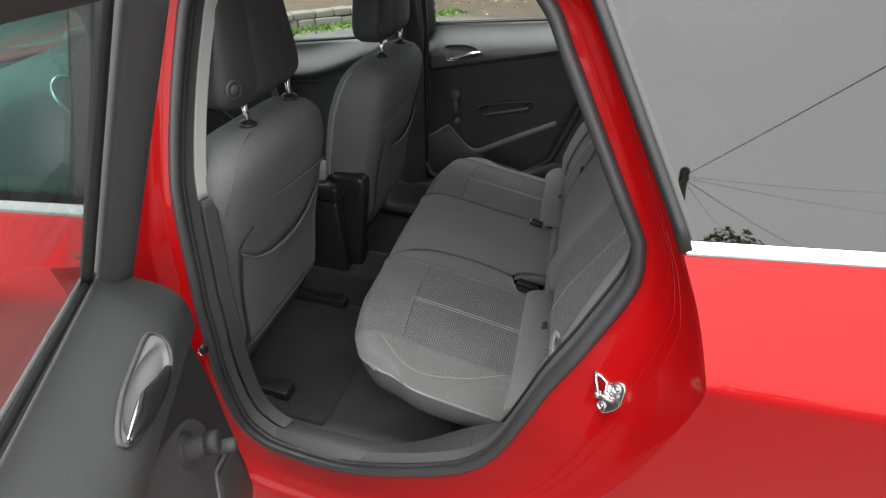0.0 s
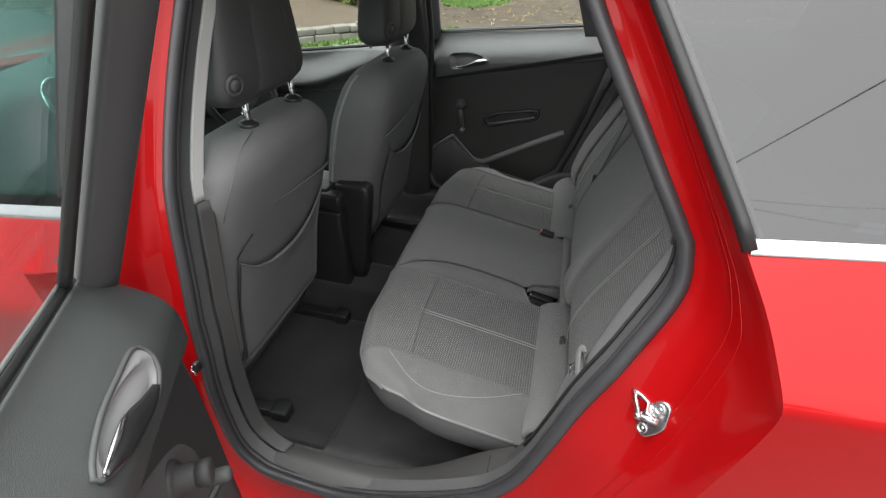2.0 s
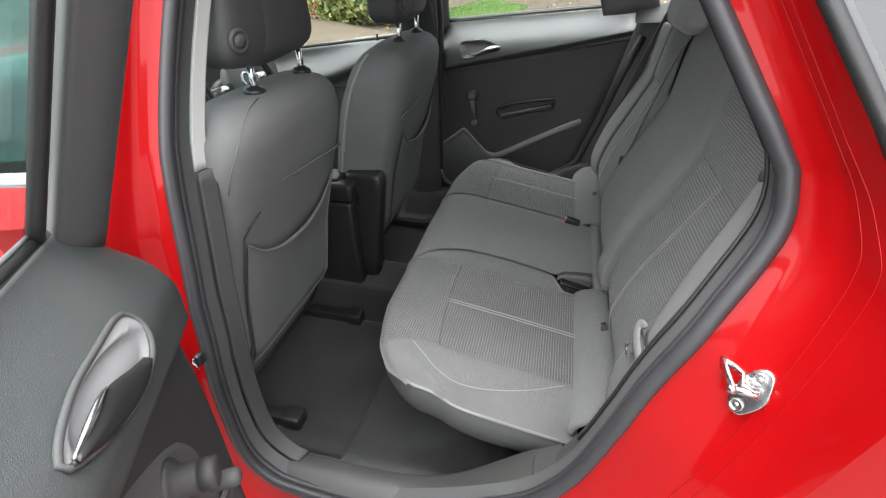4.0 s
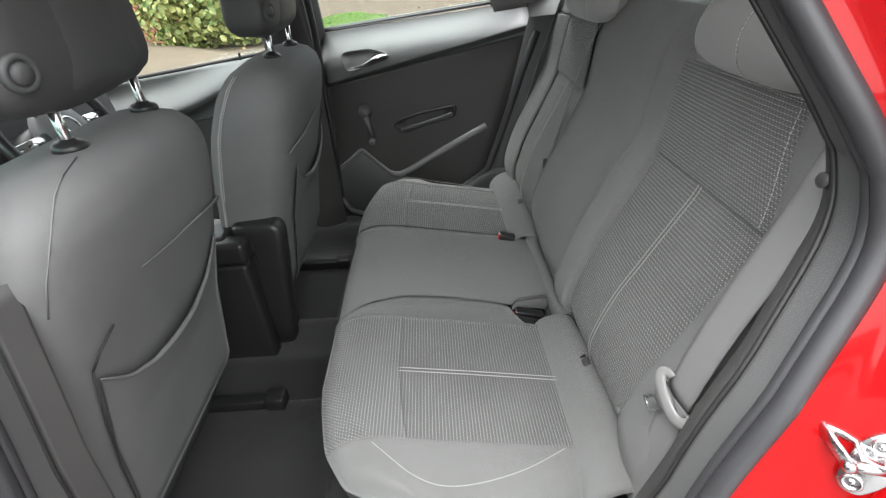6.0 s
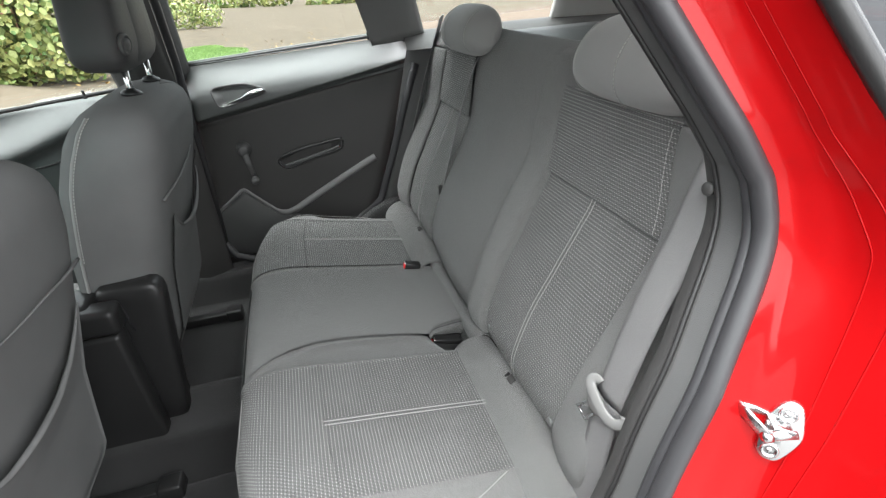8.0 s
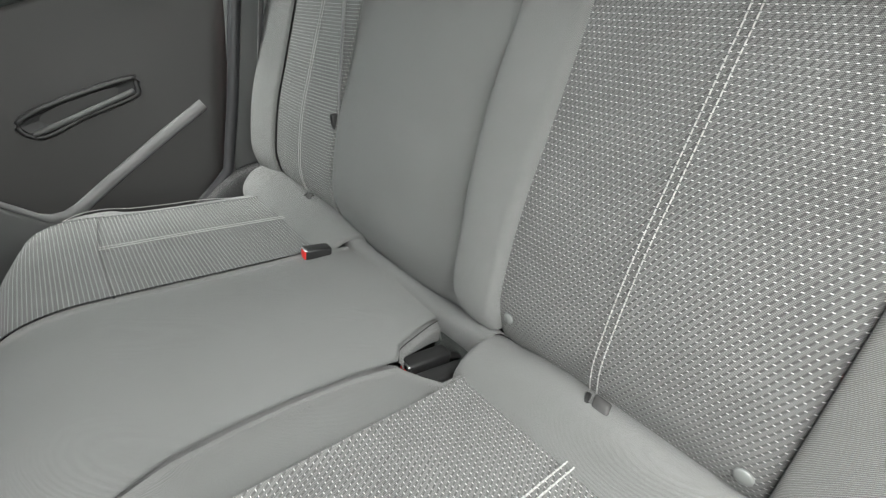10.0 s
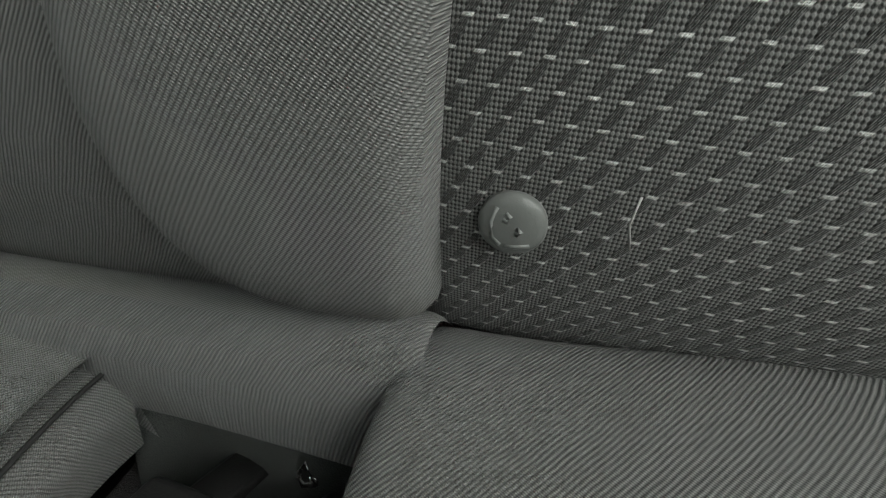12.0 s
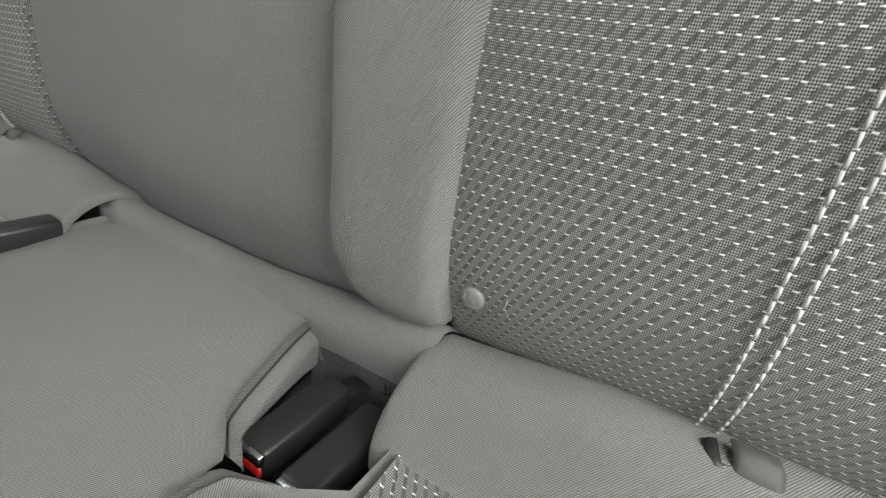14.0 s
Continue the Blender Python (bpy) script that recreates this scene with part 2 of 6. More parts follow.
def sheet(name, fn, nu, nv, material, parent=None, label="", uv=None, thick=0.0, flip=False):
    """A surface fn(u, v) -> Vector on a grid, u and v from 0 to 1, with a map in metres. thick: gives it a back at that depth."""
    P = [[Vector(fn(i / nu, j / nv)) for j in range(nv + 1)] for i in range(nu + 1)]
    verts = [p for r in P for p in r]
    w = nv + 1
    faces = []
    for i in range(nu):
        for j in range(nv):
            f = (i * w + j, (i + 1) * w + j, (i + 1) * w + j + 1, i * w + j + 1)
            faces.append(f[::-1] if flip else f)
    me = bpy.data.meshes.new(name)
    me.from_pydata(verts, [], faces)
    lay = me.uv_layers.new(name="map")
    if uv is None:
        us, vs = [0.0], [0.0]
        mj, mi = nv // 2, nu // 2
        for i in range(nu):
            us.append(us[-1] + (P[i + 1][mj] - P[i][mj]).length)
        for j in range(nv):
            vs.append(vs[-1] + (P[mi][j + 1] - P[mi][j]).length)
        co = [(us[i], vs[j]) for i in range(nu + 1) for j in range(nv + 1)]
    else:
        co = [uv(p) for p in verts]
    for lp in me.loops:
        lay.data[lp.index].uv = co[lp.vertex_index]
    for p in me.polygons:
        p.use_smooth = True
    ob = link(name, me, material, parent, label)
    if thick:
        so = ob.modifiers.new("thickness", "SOLIDIFY")
        so.thickness, so.offset = thick, -1
    return ob


def pad(name, fn, nu, nv, puff, material, parent=None, label="", uv=None, tuck=0.004, edge=0.010, flip=False):
    """An upholstered panel: fn(u, v) puffed outward along its normal, with its edges tucked into the seams."""
    e = 1e-3

    def place(u, v):
        p = Vector(fn(u, v))
        du = Vector(fn(min(u + e, 1), v)) - Vector(fn(max(u - e, 0), v))
        dv = Vector(fn(u, min(v + e, 1))) - Vector(fn(u, max(v - e, 0)))
        n = du.cross(dv)
        n = n.normalized() if n.length > 1e-12 else Vector((0, 0, 1))
        if flip:
            n = -n
        lu, lv = LU * min(u, 1 - u), LV * min(v, 1 - v)
        d = min(lu, lv)
        k = min(d / edge, 1)
        round_ = math.sqrt(max(0, 1 - (1 - k) ** 2))
        belly = (1 - (2 * u - 1) ** 2) * (1 - (2 * v - 1) ** 2)
        return p + n * (-tuck + tuck * round_ + puff * belly)

    LU = sum((Vector(fn((i + 1) / 12, 0.5)) - Vector(fn(i / 12, 0.5))).length for i in range(12))
    LV = sum((Vector(fn(0.5, (i + 1) / 12)) - Vector(fn(0.5, i / 12))).length for i in range(12))

    def warp(t, n, L):
        """Grid lines drawn together at the edges, to round the seams."""
        c = min(0.45, edge / L)
        k = t * n
        if k <= 4:
            return c * k / 4
        if k >= n - 4:
            return 1 - c * (n - k) / 4
        return c + (1 - 2 * c) * (k - 4) / (n - 8)

    nu, nv = max(nu, 10), max(nv, 10)
    return sheet(name, lambda u, v: place(warp(u, nu, LU), warp(v, nv, LV)), nu, nv, material, parent, label, uv, flip=flip)


def curve_at(pts, closed=False):
    """A smooth curve through the points; returns f(t), t from 0 to 1 by length."""
    P = [Vector(p) for p in pts]
    n = len(P)
    out = []
    segs = n if closed else n - 1
    for i in range(segs):
        p1, p2 = P[i], P[(i + 1) % n]
        p0 = P[i - 1] if (i or closed) else p1 * 2 - p2
        p3 = P[(i + 2) % n] if (i + 2 < n or closed) else p2 * 2 - p1
        for k in range(10):
            t = k / 10
            out.append(0.5 * ((2 * p1) + (p2 - p0) * t + (2 * p0 - 5 * p1 + 4 * p2 - p3) * t * t + (3 * p1 - p0 - 3 * p2 + p3) * t ** 3))
    out.append(P[0].copy() if closed else P[-1].copy())
    acc = [0.0]
    for a, b in zip(out, out[1:]):
        acc.append(acc[-1] + (b - a).length)
    acc = [a / acc[-1] for a in acc]

    def f(t):
        t = min(max(t, 0), 1)
        lo, hi = 0, len(acc) - 1
        while hi - lo > 1:
            m = (lo + hi) // 2
            if acc[m] <= t:
                lo = m
            else:
                hi = m
        d = acc[hi] - acc[lo]
        return out[lo].lerp(out[hi], (t - acc[lo]) / d if d else 0)
    return f


def tube_bm(bm, pts, radius, sides=8, closed=False, flat=1.0, up=(0, 0, 1)):
    """A round or flattened rod along the points."""
    P = [Vector(p) for p in pts]
    n = len(P)
    rings = []
    for i, p in enumerate(P):
        a = P[(i + 1) % n] if (closed or i + 1 < n) else p
        b = P[i - 1] if (closed or i) else p
        d = (a - b).normalized()
        s = d.cross(Vector(up))
        s = s.normalized() if s.length > 1e-6 else Vector((1, 0, 0))
        w = s.cross(d).normalized()
        r = radius(i / max(1, n - 1)) if callable(radius) else radius
        rings.append([bm.verts.new(p + s * r * math.cos(2 * math.pi * k / sides) + w * r * flat * math.sin(2 * math.pi * k / sides)) for k in range(sides)])
    for i in range(n if closed else n - 1):
        a, b = rings[i], rings[(i + 1) % n]
        for k in range(sides):
            bm.faces.new((a[k], a[(k + 1) % sides], b[(k + 1) % sides], b[k]))
    if not closed:
        bm.faces.new(rings[0][::-1])
        bm.faces.new(rings[-1])
    return bm


def rod(name, pts, radius, material, parent=None, label="", sides=8, closed=False, flat=1.0, up=(0, 0, 1)):
    return part(name, tube_bm(bmesh.new(), pts, radius, sides, closed, flat, up), material, parent, label)


def box_bm(bm, lo, hi, bevel=0.004, seg=2, m=None):
    a, b = Vector(lo), Vector(hi)
    r = bmesh.ops.create_cube(bm, size=1.0)
    vs = r["verts"]
    bmesh.ops.scale(bm, vec=b - a, verts=vs)
    bmesh.ops.translate(bm, vec=(a + b) / 2, verts=vs)
    if bevel:
        es = {e for v in vs for e in v.link_edges}
        r2 = bmesh.ops.bevel(bm, geom=list(es), offset=bevel, segments=seg, affect="EDGES", profile=0.5)
        vs = list({v for f in r2["faces"] for v in f.verts} | {v for v in vs if v.is_valid})
    if m is not None:
        bmesh.ops.transform(bm, matrix=m, verts=[v for v in vs if v.is_valid])
    return bm


def block(name, lo, hi, material, parent=None, label="", bevel=0.004, seg=3, m=None):
    bm = box_bm(bmesh.new(), lo, hi, bevel, seg)
    if m is not None:
        bmesh.ops.transform(bm, matrix=m, verts=bm.verts)
    return part(name, bm, material, parent, label)


def lathe_bm(bm, prof, m, sides=20):
    """A turned form: (radius, height) pairs round the local z of m."""
    rings = []
    for r, h in prof:
        rings.append([bm.verts.new(m @ Vector((r * math.cos(2 * math.pi * k / sides), r * math.sin(2 * math.pi * k / sides), h))) for k in range(sides)])
    for a, b in zip(rings, rings[1:]):
        for k in range(sides):
            bm.faces.new((a[k], a[(k + 1) % sides], b[(k + 1) % sides], b[k]))
    bm.faces.new(rings[-1])
    bm.faces.new(rings[0][::-1])
    return bm


def turned(name, prof, m, material, parent=None, label="", sides=20):
    return part(name, lathe_bm(bmesh.new(), prof, m, sides), material, parent, label)


def facing(p, d):
    """The pose at p whose local z points along d."""
    return Matrix.Translation(p) @ Vector(d).to_track_quat("Z", "Y").to_matrix().to_4x4()


def stitching(name, fn, length, parent, material=None, pitch=0.0062, size=0.00055, gap=0.28, label="pale dashed stitching", lift=0.0006, normal=(0, 0, 1)):
    """A row of short threads along fn(t)."""
    bm = bmesh.new()
    n = max(2, int(length / pitch))
    N = Vector(normal).normalized()
    for i in range(n):
        a, b = Vector(fn(i / n)) + N * lift, Vector(fn((i + 1 - gap) / n)) + N * lift
        m = (a + b) / 2 + N * size * 0.6
        tube_bm(bm, [a, m, b], size, 5, up=N)
    return part(name, bm, material or THREAD, parent, label)


def loft(name, rings, material, parent=None, label="", cap=True):
    """Skins closed rings of equal count."""
    bm = bmesh.new()
    R = [[bm.verts.new(p) for p in r] for r in rings]
    n = len(R[0])
    for a, b in zip(R, R[1:]):
        for k in range(n):
            bm.faces.new((a[k], a[(k + 1) % n], b[(k + 1) % n], b[k]))
    if cap:
        bm.faces.new(R[0][::-1])
        bm.faces.new(R[-1])
    bmesh.ops.recalc_face_normals(bm, faces=bm.faces)
    return part(name, bm, material, parent, label)


def table(xs, ys):
    return lambda x: float(np.interp(x, xs, ys))


def smooth(t):
    t = min(max(t, 0), 1)
    return t * t * (3 - 2 * t)

# ---- ground and surroundings ----
def belt(x):
    """Height of the car's waistline."""
    return 1.01 + 0.115 * x


seal_side = table([-0.95, -0.4, -0.26, -0.06, 0, 0.3, 0.45], [-0.775, -0.745, -0.72, -0.66, -0.64, -0.5, -0.42])
body_side = table([-1.1, -0.6, -0.3, -0.116, -0.106, 0, 0.4], [-0.80, -0.83, -0.850, -0.864, -0.858, -0.735, -0.53])


def ground_mat():
    q = Nodes("gravel_and_tarmac")
    o = q.obj
    s = q.n("ShaderNodeSeparateXYZ", o)
    big, mid, fine = q.noise(o, 0.35, 4), q.noise(o, 4, 4), q.noise(o, 60, 4, 0.8)
    t = q.math("ADD", q.math("MULTIPLY", mid, 0.5), q.math("MULTIPLY", fine, 0.5))
    tar = q.mix(t, rgb(0.07, 0.07, 0.067), rgb(0.17, 0.167, 0.158))
    gra = q.mix(q.ramp(t, 0.3, 0.7), rgb(0.050, 0.040, 0.030), rgb(0.150, 0.122, 0.092))
    y = q.math("ADD", s.outputs[1], q.math("MULTIPLY", big, 3.0))
    col = q.mix(q.ramp(y, 7.2, 8.2), tar, gra)
    q.bump(fine, 0.6, 0.01)
    return q.set(Base_Color=col, Roughness=q.math("MAXIMUM", q.math("MULTIPLY_ADD", mid, 0.5, 0.3), q.math("MULTIPLY", q.ramp(y, 7.2, 8.2), 0.92)), Specular_IOR_Level=q.math("MULTIPLY_ADD", q.ramp(y, 7.2, 8.2), -0.4, 0.5))


GROUND = -0.10
sheet("ground", lambda u, v: ((u - 0.5) * 900, (v - 0.5) * 900, GROUND), 6, 6, ground_mat())
tagged(bpy.data.objects["ground"], "wet grey tarmac running into pale gravel", "ground", kind="structure")

# yellow-green leaves, their tones also lightened to paint in the window glass's haze
LEAF = Nodes("ivy_leaf")
LEAF.set(Base_Color=LEAF.mix(LEAF.t.nodes.new("ShaderNodeNewGeometry").outputs["Random Per Island"], rgb(0.09, 0.16, 0.04), rgb(0.44, 0.43, 0.16)), Roughness=0.5)
LEAF = LEAF.m
BARK = plain("bark", rgb(0.06, 0.045, 0.03), rgb(0.14, 0.11, 0.08), 0.9, 8, 120, 0.8, 0.006)
GRASS = Nodes("grass_blades")
GRASS.set(Base_Color=GRASS.mix(GRASS.t.nodes.new("ShaderNodeNewGeometry").outputs["Random Per Island"], rgb(0.08, 0.16, 0.03), rgb(0.20, 0.31, 0.08)), Roughness=0.6)
GRASS = GRASS.m
SOIL = plain("dark_soil", rgb(0.06, 0.045, 0.03), rgb(0.16, 0.12, 0.08), 0.95, 5, 120, 0.8, 0.01)
BRICK = Nodes("red_brick")
BRICK.set(Base_Color=BRICK.mix(BRICK.t.nodes.new("ShaderNodeObjectInfo").outputs["Random"], rgb(0.30, 0.12, 0.075), rgb(0.46, 0.22, 0.15)), Roughness=0.9)
BRICK = BRICK.m
MORTAR = plain("mortar", rgb(0.36, 0.33, 0.29), rgb(0.46, 0.42, 0.38), 0.95, 8, 160, 0.6, 0.004)
CONCRETE = plain("weathered_concrete", rgb(0.15, 0.145, 0.12), rgb(0.27, 0.26, 0.22), 0.9, 3, 80, 0.6, 0.006)


def leaf_cloud(bm, rnd, centre, size, count, leaf):
    """Many small bent leaves scattered in and on an uneven mass."""
    c = Vector(centre)
    for _ in range(count):
        d = Vector((rnd.gauss(0, 1), rnd.gauss(0, 1), rnd.gauss(0, 1))).normalized()
        r = 0.72 + 0.30 * rnd.random() + 0.20 * noise.noise(d * 2.3 + c)
        p = c + Vector((d.x * size[0], d.y * size[1], d.z * size[2])) * r
        if p.z < GROUND + 0.03:
            p.z = GROUND + 0.03 + rnd.random() * 0.25
        m = Matrix.Translation(p) @ (d + Vector((rnd.gauss(0, .5), rnd.gauss(0, .5), rnd.gauss(0.2, .5)))).to_track_quat("Z", "Y").to_matrix().to_4x4() @ Matrix.Rotation(rnd.random() * 6.28, 4, "Z")
        s = leaf * (0.6 + 0.8 * rnd.random())
        v = [bm.verts.new(m @ Vector(q)) for q in ((0, -s * .6, 0), (s * .55, -s * .1, s * .12), (s * .3, s * .5, s * .05), (0, s * .7, -s * .1), (-s * .3, s * .5, s * .05), (-s * .55, -s * .1, s * .12))]
        bm.faces.new((v[0], v[1], v[2], v[3]))
        bm.faces.new((v[0], v[3], v[4], v[5]))


def bush(name, x, y, clumps, leaf, label, seed):
    rnd = random.Random(seed)
    b = base(name, x, y, GROUND, label, "bush")
    bm = bmesh.new()
    for k in range(5):
        a = rnd.random() * 6.28
        pts = [(x + 0.05 * math.cos(a), y + 0.05 * math.sin(a), GROUND - 0.05), (x + 0.3 * math.cos(a), y + 0.25 * math.sin(a), GROUND + 0.6), (x + 0.6 * math.cos(a), y + 0.4 * math.sin(a), GROUND + 1.4)]
        tube_bm(bm, pts, lambda t: 0.035 * (1 - 0.7 * t), 7)
    part("stem", bm, BARK, b)
    bm = bmesh.new()
    for c, size, count in clumps:
        leaf_cloud(bm, rnd, (x + c[0], y + c[1], c[2]), size, count, leaf)
    tagged(part("crown", bm, LEAF, b), kind="stuff")
    return b


bush("ivy_bush", -4.3, 9.2, [((0, 0, 0.95), (1.15, 0.7, 1.15), 2600), ((-0.6, 0.1, 0.6), (0.7, 0.6, 0.8), 900), ((0.75, 0, 0.5), (0.6, 0.5, 0.7), 800), ((0.1, 0.2, 1.8), (0.9, 0.6, 0.7), 900)], 0.085, "climbing ivy bush with yellowing autumn leaves by the drive", 3)
bush("garden_shrub", -4.6, 24.0, [((0, 0, 0.5), (1.3, 0.6, 0.7), 900), ((1.4, 0.3, 0.4), (0.8, 0.5, 0.5), 500)], 0.09, "low green garden shrub behind the lawn", 5)

hrnd = random.Random(21)
bush("hedge", -8.0, 62.0, [((-40 + 5.2 * k + hrnd.random() * 2, hrnd.random() * 3, 0.9 + 0.6 * hrnd.random()), (3.4, 1.4, 1.5 + hrnd.random()), 420) for k in range(16)], 0.42, "far row of green garden shrubs behind the gravel", 9)


def lawn(name, x, y, rx, ry, count, label, seed):
    rnd = random.Random(seed)
    bm = bmesh.new()
    for _ in range(count):
        a, r = rnd.random() * 6.28, math.sqrt(rnd.random())
        wob = 0.85 + 0.25 * noise.noise((math.cos(a) * 1.5, math.sin(a) * 1.5, seed))
        px, py = x + rx * r * math.cos(a) * wob, y + ry * r * math.sin(a) * wob
        h, w, t = 0.02 + 0.035 * rnd.random(), 0.006 + 0.006 * rnd.random(), rnd.random() * 3.14
        dx, dy = math.cos(t) * w * 3, math.sin(t) * w * 3
        lx, ly = rnd.gauss(0, 0.03), rnd.gauss(0, 0.03)
        v = [bm.verts.new(q) for q in ((px - dx, py - dy, GROUND), (px + dx, py + dy, GROUND), (px + lx, py + ly, GROUND + h))]
        bm.faces.new(v)
    tagged(part(name, bm, GRASS), label, "grass", kind="stuff")


lawn("grass", -2.0, 12.0, 1.15, 2.9, 20000, "short bright green lawn patch", 2)
EDGE0, EDGE1 = Vector((-5.6, 3.05, 0)), Vector((-1.9, 7.07, 0))
along = (EDGE1 - EDGE0).normalized()
front_n = Vector((along.y, -along.x, 0))
mrnd = random.Random(8)
bmv = bmesh.new()
for _ in range(6500):
    p = EDGE0.lerp(EDGE1, mrnd.random() * 1.04) + front_n * (0.12 + abs(mrnd.gauss(0, 0.13)))
    h, w, t = 0.012 + 0.05 * mrnd.random() ** 2, 0.022 * (0.6 + mrnd.random()), mrnd.random() * 3.14
    o, lean_ = Vector((math.cos(t), math.sin(t), 0)) * w, Vector((mrnd.gauss(0, 0.02), mrnd.gauss(0, 0.02), 0))
    bmv.faces.new([bmv.verts.new(q + Vector((0, 0, GROUND))) for q in (p - o, p + o, p + lean_ + Vector((0, 0, h)))])
tagged(part("verge_moss", bmv, GRASS), "bright moss and weeds along the foot of the stone edging", "moss", kind="stuff")
rndl = random.Random(21)
bml = bmesh.new()
for _ in range(1500):
    lx, ly = rndl.uniform(-9, 7), 7.6 + abs(rndl.gauss(0, 4.5))
    s, a = 0.025 + 0.03 * rndl.random(), rndl.random() * 6.28
    m = Matrix.Translation((lx, ly, GROUND + 0.012)) @ Matrix.Rotation(a, 4, "Z") @ Matrix.Rotation(rndl.gauss(0, 0.3), 4, "X")
    v = [bml.verts.new(m @ Vector(q)) for q in ((0, -s, 0), (s * 0.6, -s * 0.1, 0.006), (0, s, 0), (-s * 0.6, -s * 0.1, 0.006))]
    bml.faces.new(v)
FALLEN = Nodes("fallen_leaf")
FALLEN.set(Base_Color=FALLEN.mix(FALLEN.t.nodes.new("ShaderNodeNewGeometry").outputs["Random Per Island"], rgb(0.16, 0.08, 0.03), rgb(0.45, 0.30, 0.10)), Roughness=0.7)
tagged(part("fallen_leaves", bml, FALLEN.m), "brown and yellow leaves strewn over the gravel", "leaf litter", kind="stuff")
sheet("lawn_bed", lambda u, v: (-2.0 + 0.80 * v * math.cos(6.2832 * u), 12.0 + 2.2 * v * math.sin(6.2832 * u), GROUND + 0.008), 28, 4, plain("lawn_thatch", rgb(0.06, 0.12, 0.02), rgb(0.12, 0.20, 0.04), 0.9, 3, 60, 0.8, 0.01))
tagged(bpy.data.objects["lawn_bed"], "thick green turf under the lawn", "grass", kind="structure")
sheet("flower_bed", lambda u, v: (EDGE0 + along * (5.3 * u) - front_n * (0.10 + 4.6 * v)).to_tuple()[:2] + (GROUND + 0.13 + 0.04 * noise.noise((u * 9, v * 5, 0)) - 0.115 * smooth((u - 0.88) / 0.12),), 30, 14, SOIL)
tagged(bpy.data.objects["flower_bed"], "bare brown soil bed under the ivy", "soil", kind="structure")
kerb = base("stone_edging", -4.0, 4.8, GROUND, "low weathered stone edging along the drive, mossy at its foot", "stone edging")
krnd = random.Random(31)
turn_k = Matrix.Translation((EDGE0.x, EDGE0.y, GROUND)) @ Matrix.Rotation(math.atan2(along.y, along.x), 4, "Z")
for course, (z0, z1) in enumerate(((-0.06, 0.085), (0.09, 0.19))):
    kx = 0.13 * course
    while kx < 5.2:
        kw = krnd.uniform(0.16, 0.42)
        bmk = box_bm(bmesh.new(), (kx, krnd.uniform(-0.02, 0.02), z0), (kx + kw - 0.012, 0.22, z1 + krnd.uniform(-0.012, 0.008)), 0.018, 2)
        for v in bmk.verts:
            v.co += Vector((noise.noise(v.co * 9), noise.noise(v.co * 9 + Vector((3, 1, 7))), noise.noise(v.co * 9 + Vector((5, 2, 4))))) * 0.012
        bmesh.ops.transform(bmk, matrix=turn_k, verts=bmk.verts)
        part("stone", bmk, CONCRETE, kerb)
        kx += kw

# brick house wall beyond the bed
wall_b = tagged(link("wall_brick", bpy.data.meshes.new("wall_brick"), MORTAR), "red brick house wall behind the ivy", "wall", kind="structure")
bmw = box_bm(bmesh.new(), (-12.0, 10.42, GROUND - 0.1), (-4.2, 10.6, 3.2), 0)
bmw.to_mesh(wall_b.data)
bmw.free()

# utility pole, its wires and a tree behind the viewer, seen only in the quarter window
pole = base("utility_pole", 2.55, -12.85, GROUND, "dark wooden utility pole with a crossarm", "utility pole")
rod("pole", [(2.55, -12.85, GROUND - 0.2), (2.55, -12.85, 4), (2.56, -12.85, 7.95)], lambda t: 0.14 - 0.04 * t, BARK, pole, sides=14)
block("crossarm", (2.44, -12.95, 7.55), (2.68, -12.76, 7.92), BARK, pole, "dark head box", 0.02)
for k, (end, sag) in enumerate((((4.6, -1.6, 5.2), 0.05), ((26.0, -40.0, 24.0), 0.4), ((30.0, -46.0, 25.0), 0.5), ((20.0, -42.0, 17.5), 0.5), ((9.0, -30.0, 13.0), 0.3))):
    a, b = Vector((2.6, -12.85, 7.75 - 0.05 * k)), Vector(end)
    rod("wire", [a.lerp(b, j / 10) - Vector((0, 0, sag * 4 * (j / 10) * (1 - j / 10))) for j in range(11)], 0.010 if k in (0, 3) else 0.006, BLACK, pole, "black overhead wire", sides=5)
tree = base("tree", 5.6, -19.5, GROUND, "dark leafless-topped tree beyond the road", "tree")
rod("trunk", [(5.6, -19.5, GROUND - 0.2), (5.65, -19.5, 3.0), (5.6, -19.4, 7.6)], lambda t: 0.24 - 0.16 * t, BARK, tree, sides=12)
trnd = random.Random(12)
for k in range(7):
    a = k * 0.9 + trnd.random()
    rod("limb", [(5.6, -19.5, 3.5 + 0.5 * k), (5.6 + 0.8 * math.cos(a), -19.5 + 0.8 * math.sin(a), 5.0 + 0.45 * k), (5.6 + 1.5 * math.cos(a), -19.5 + 1.5 * math.sin(a), 5.8 + 0.42 * k)], lambda t: 0.07 - 0.05 * t, BARK, tree, sides=7)
bmt = bmesh.new()
for c, size, n in (((5.6, -19.5, 7.10), (1.5, 1.4, 1.9), 2400), ((6.8, -19.3, 6.3), (1.1, 1.0, 1.5), 900), ((4.7, -19.6, 6.1), (1.0, 1.0, 1.6), 800)):
    leaf_cloud(bmt, trnd, c, size, n, 0.14)
tagged(part("crown", bmt, LEAF, tree), kind="stuff")

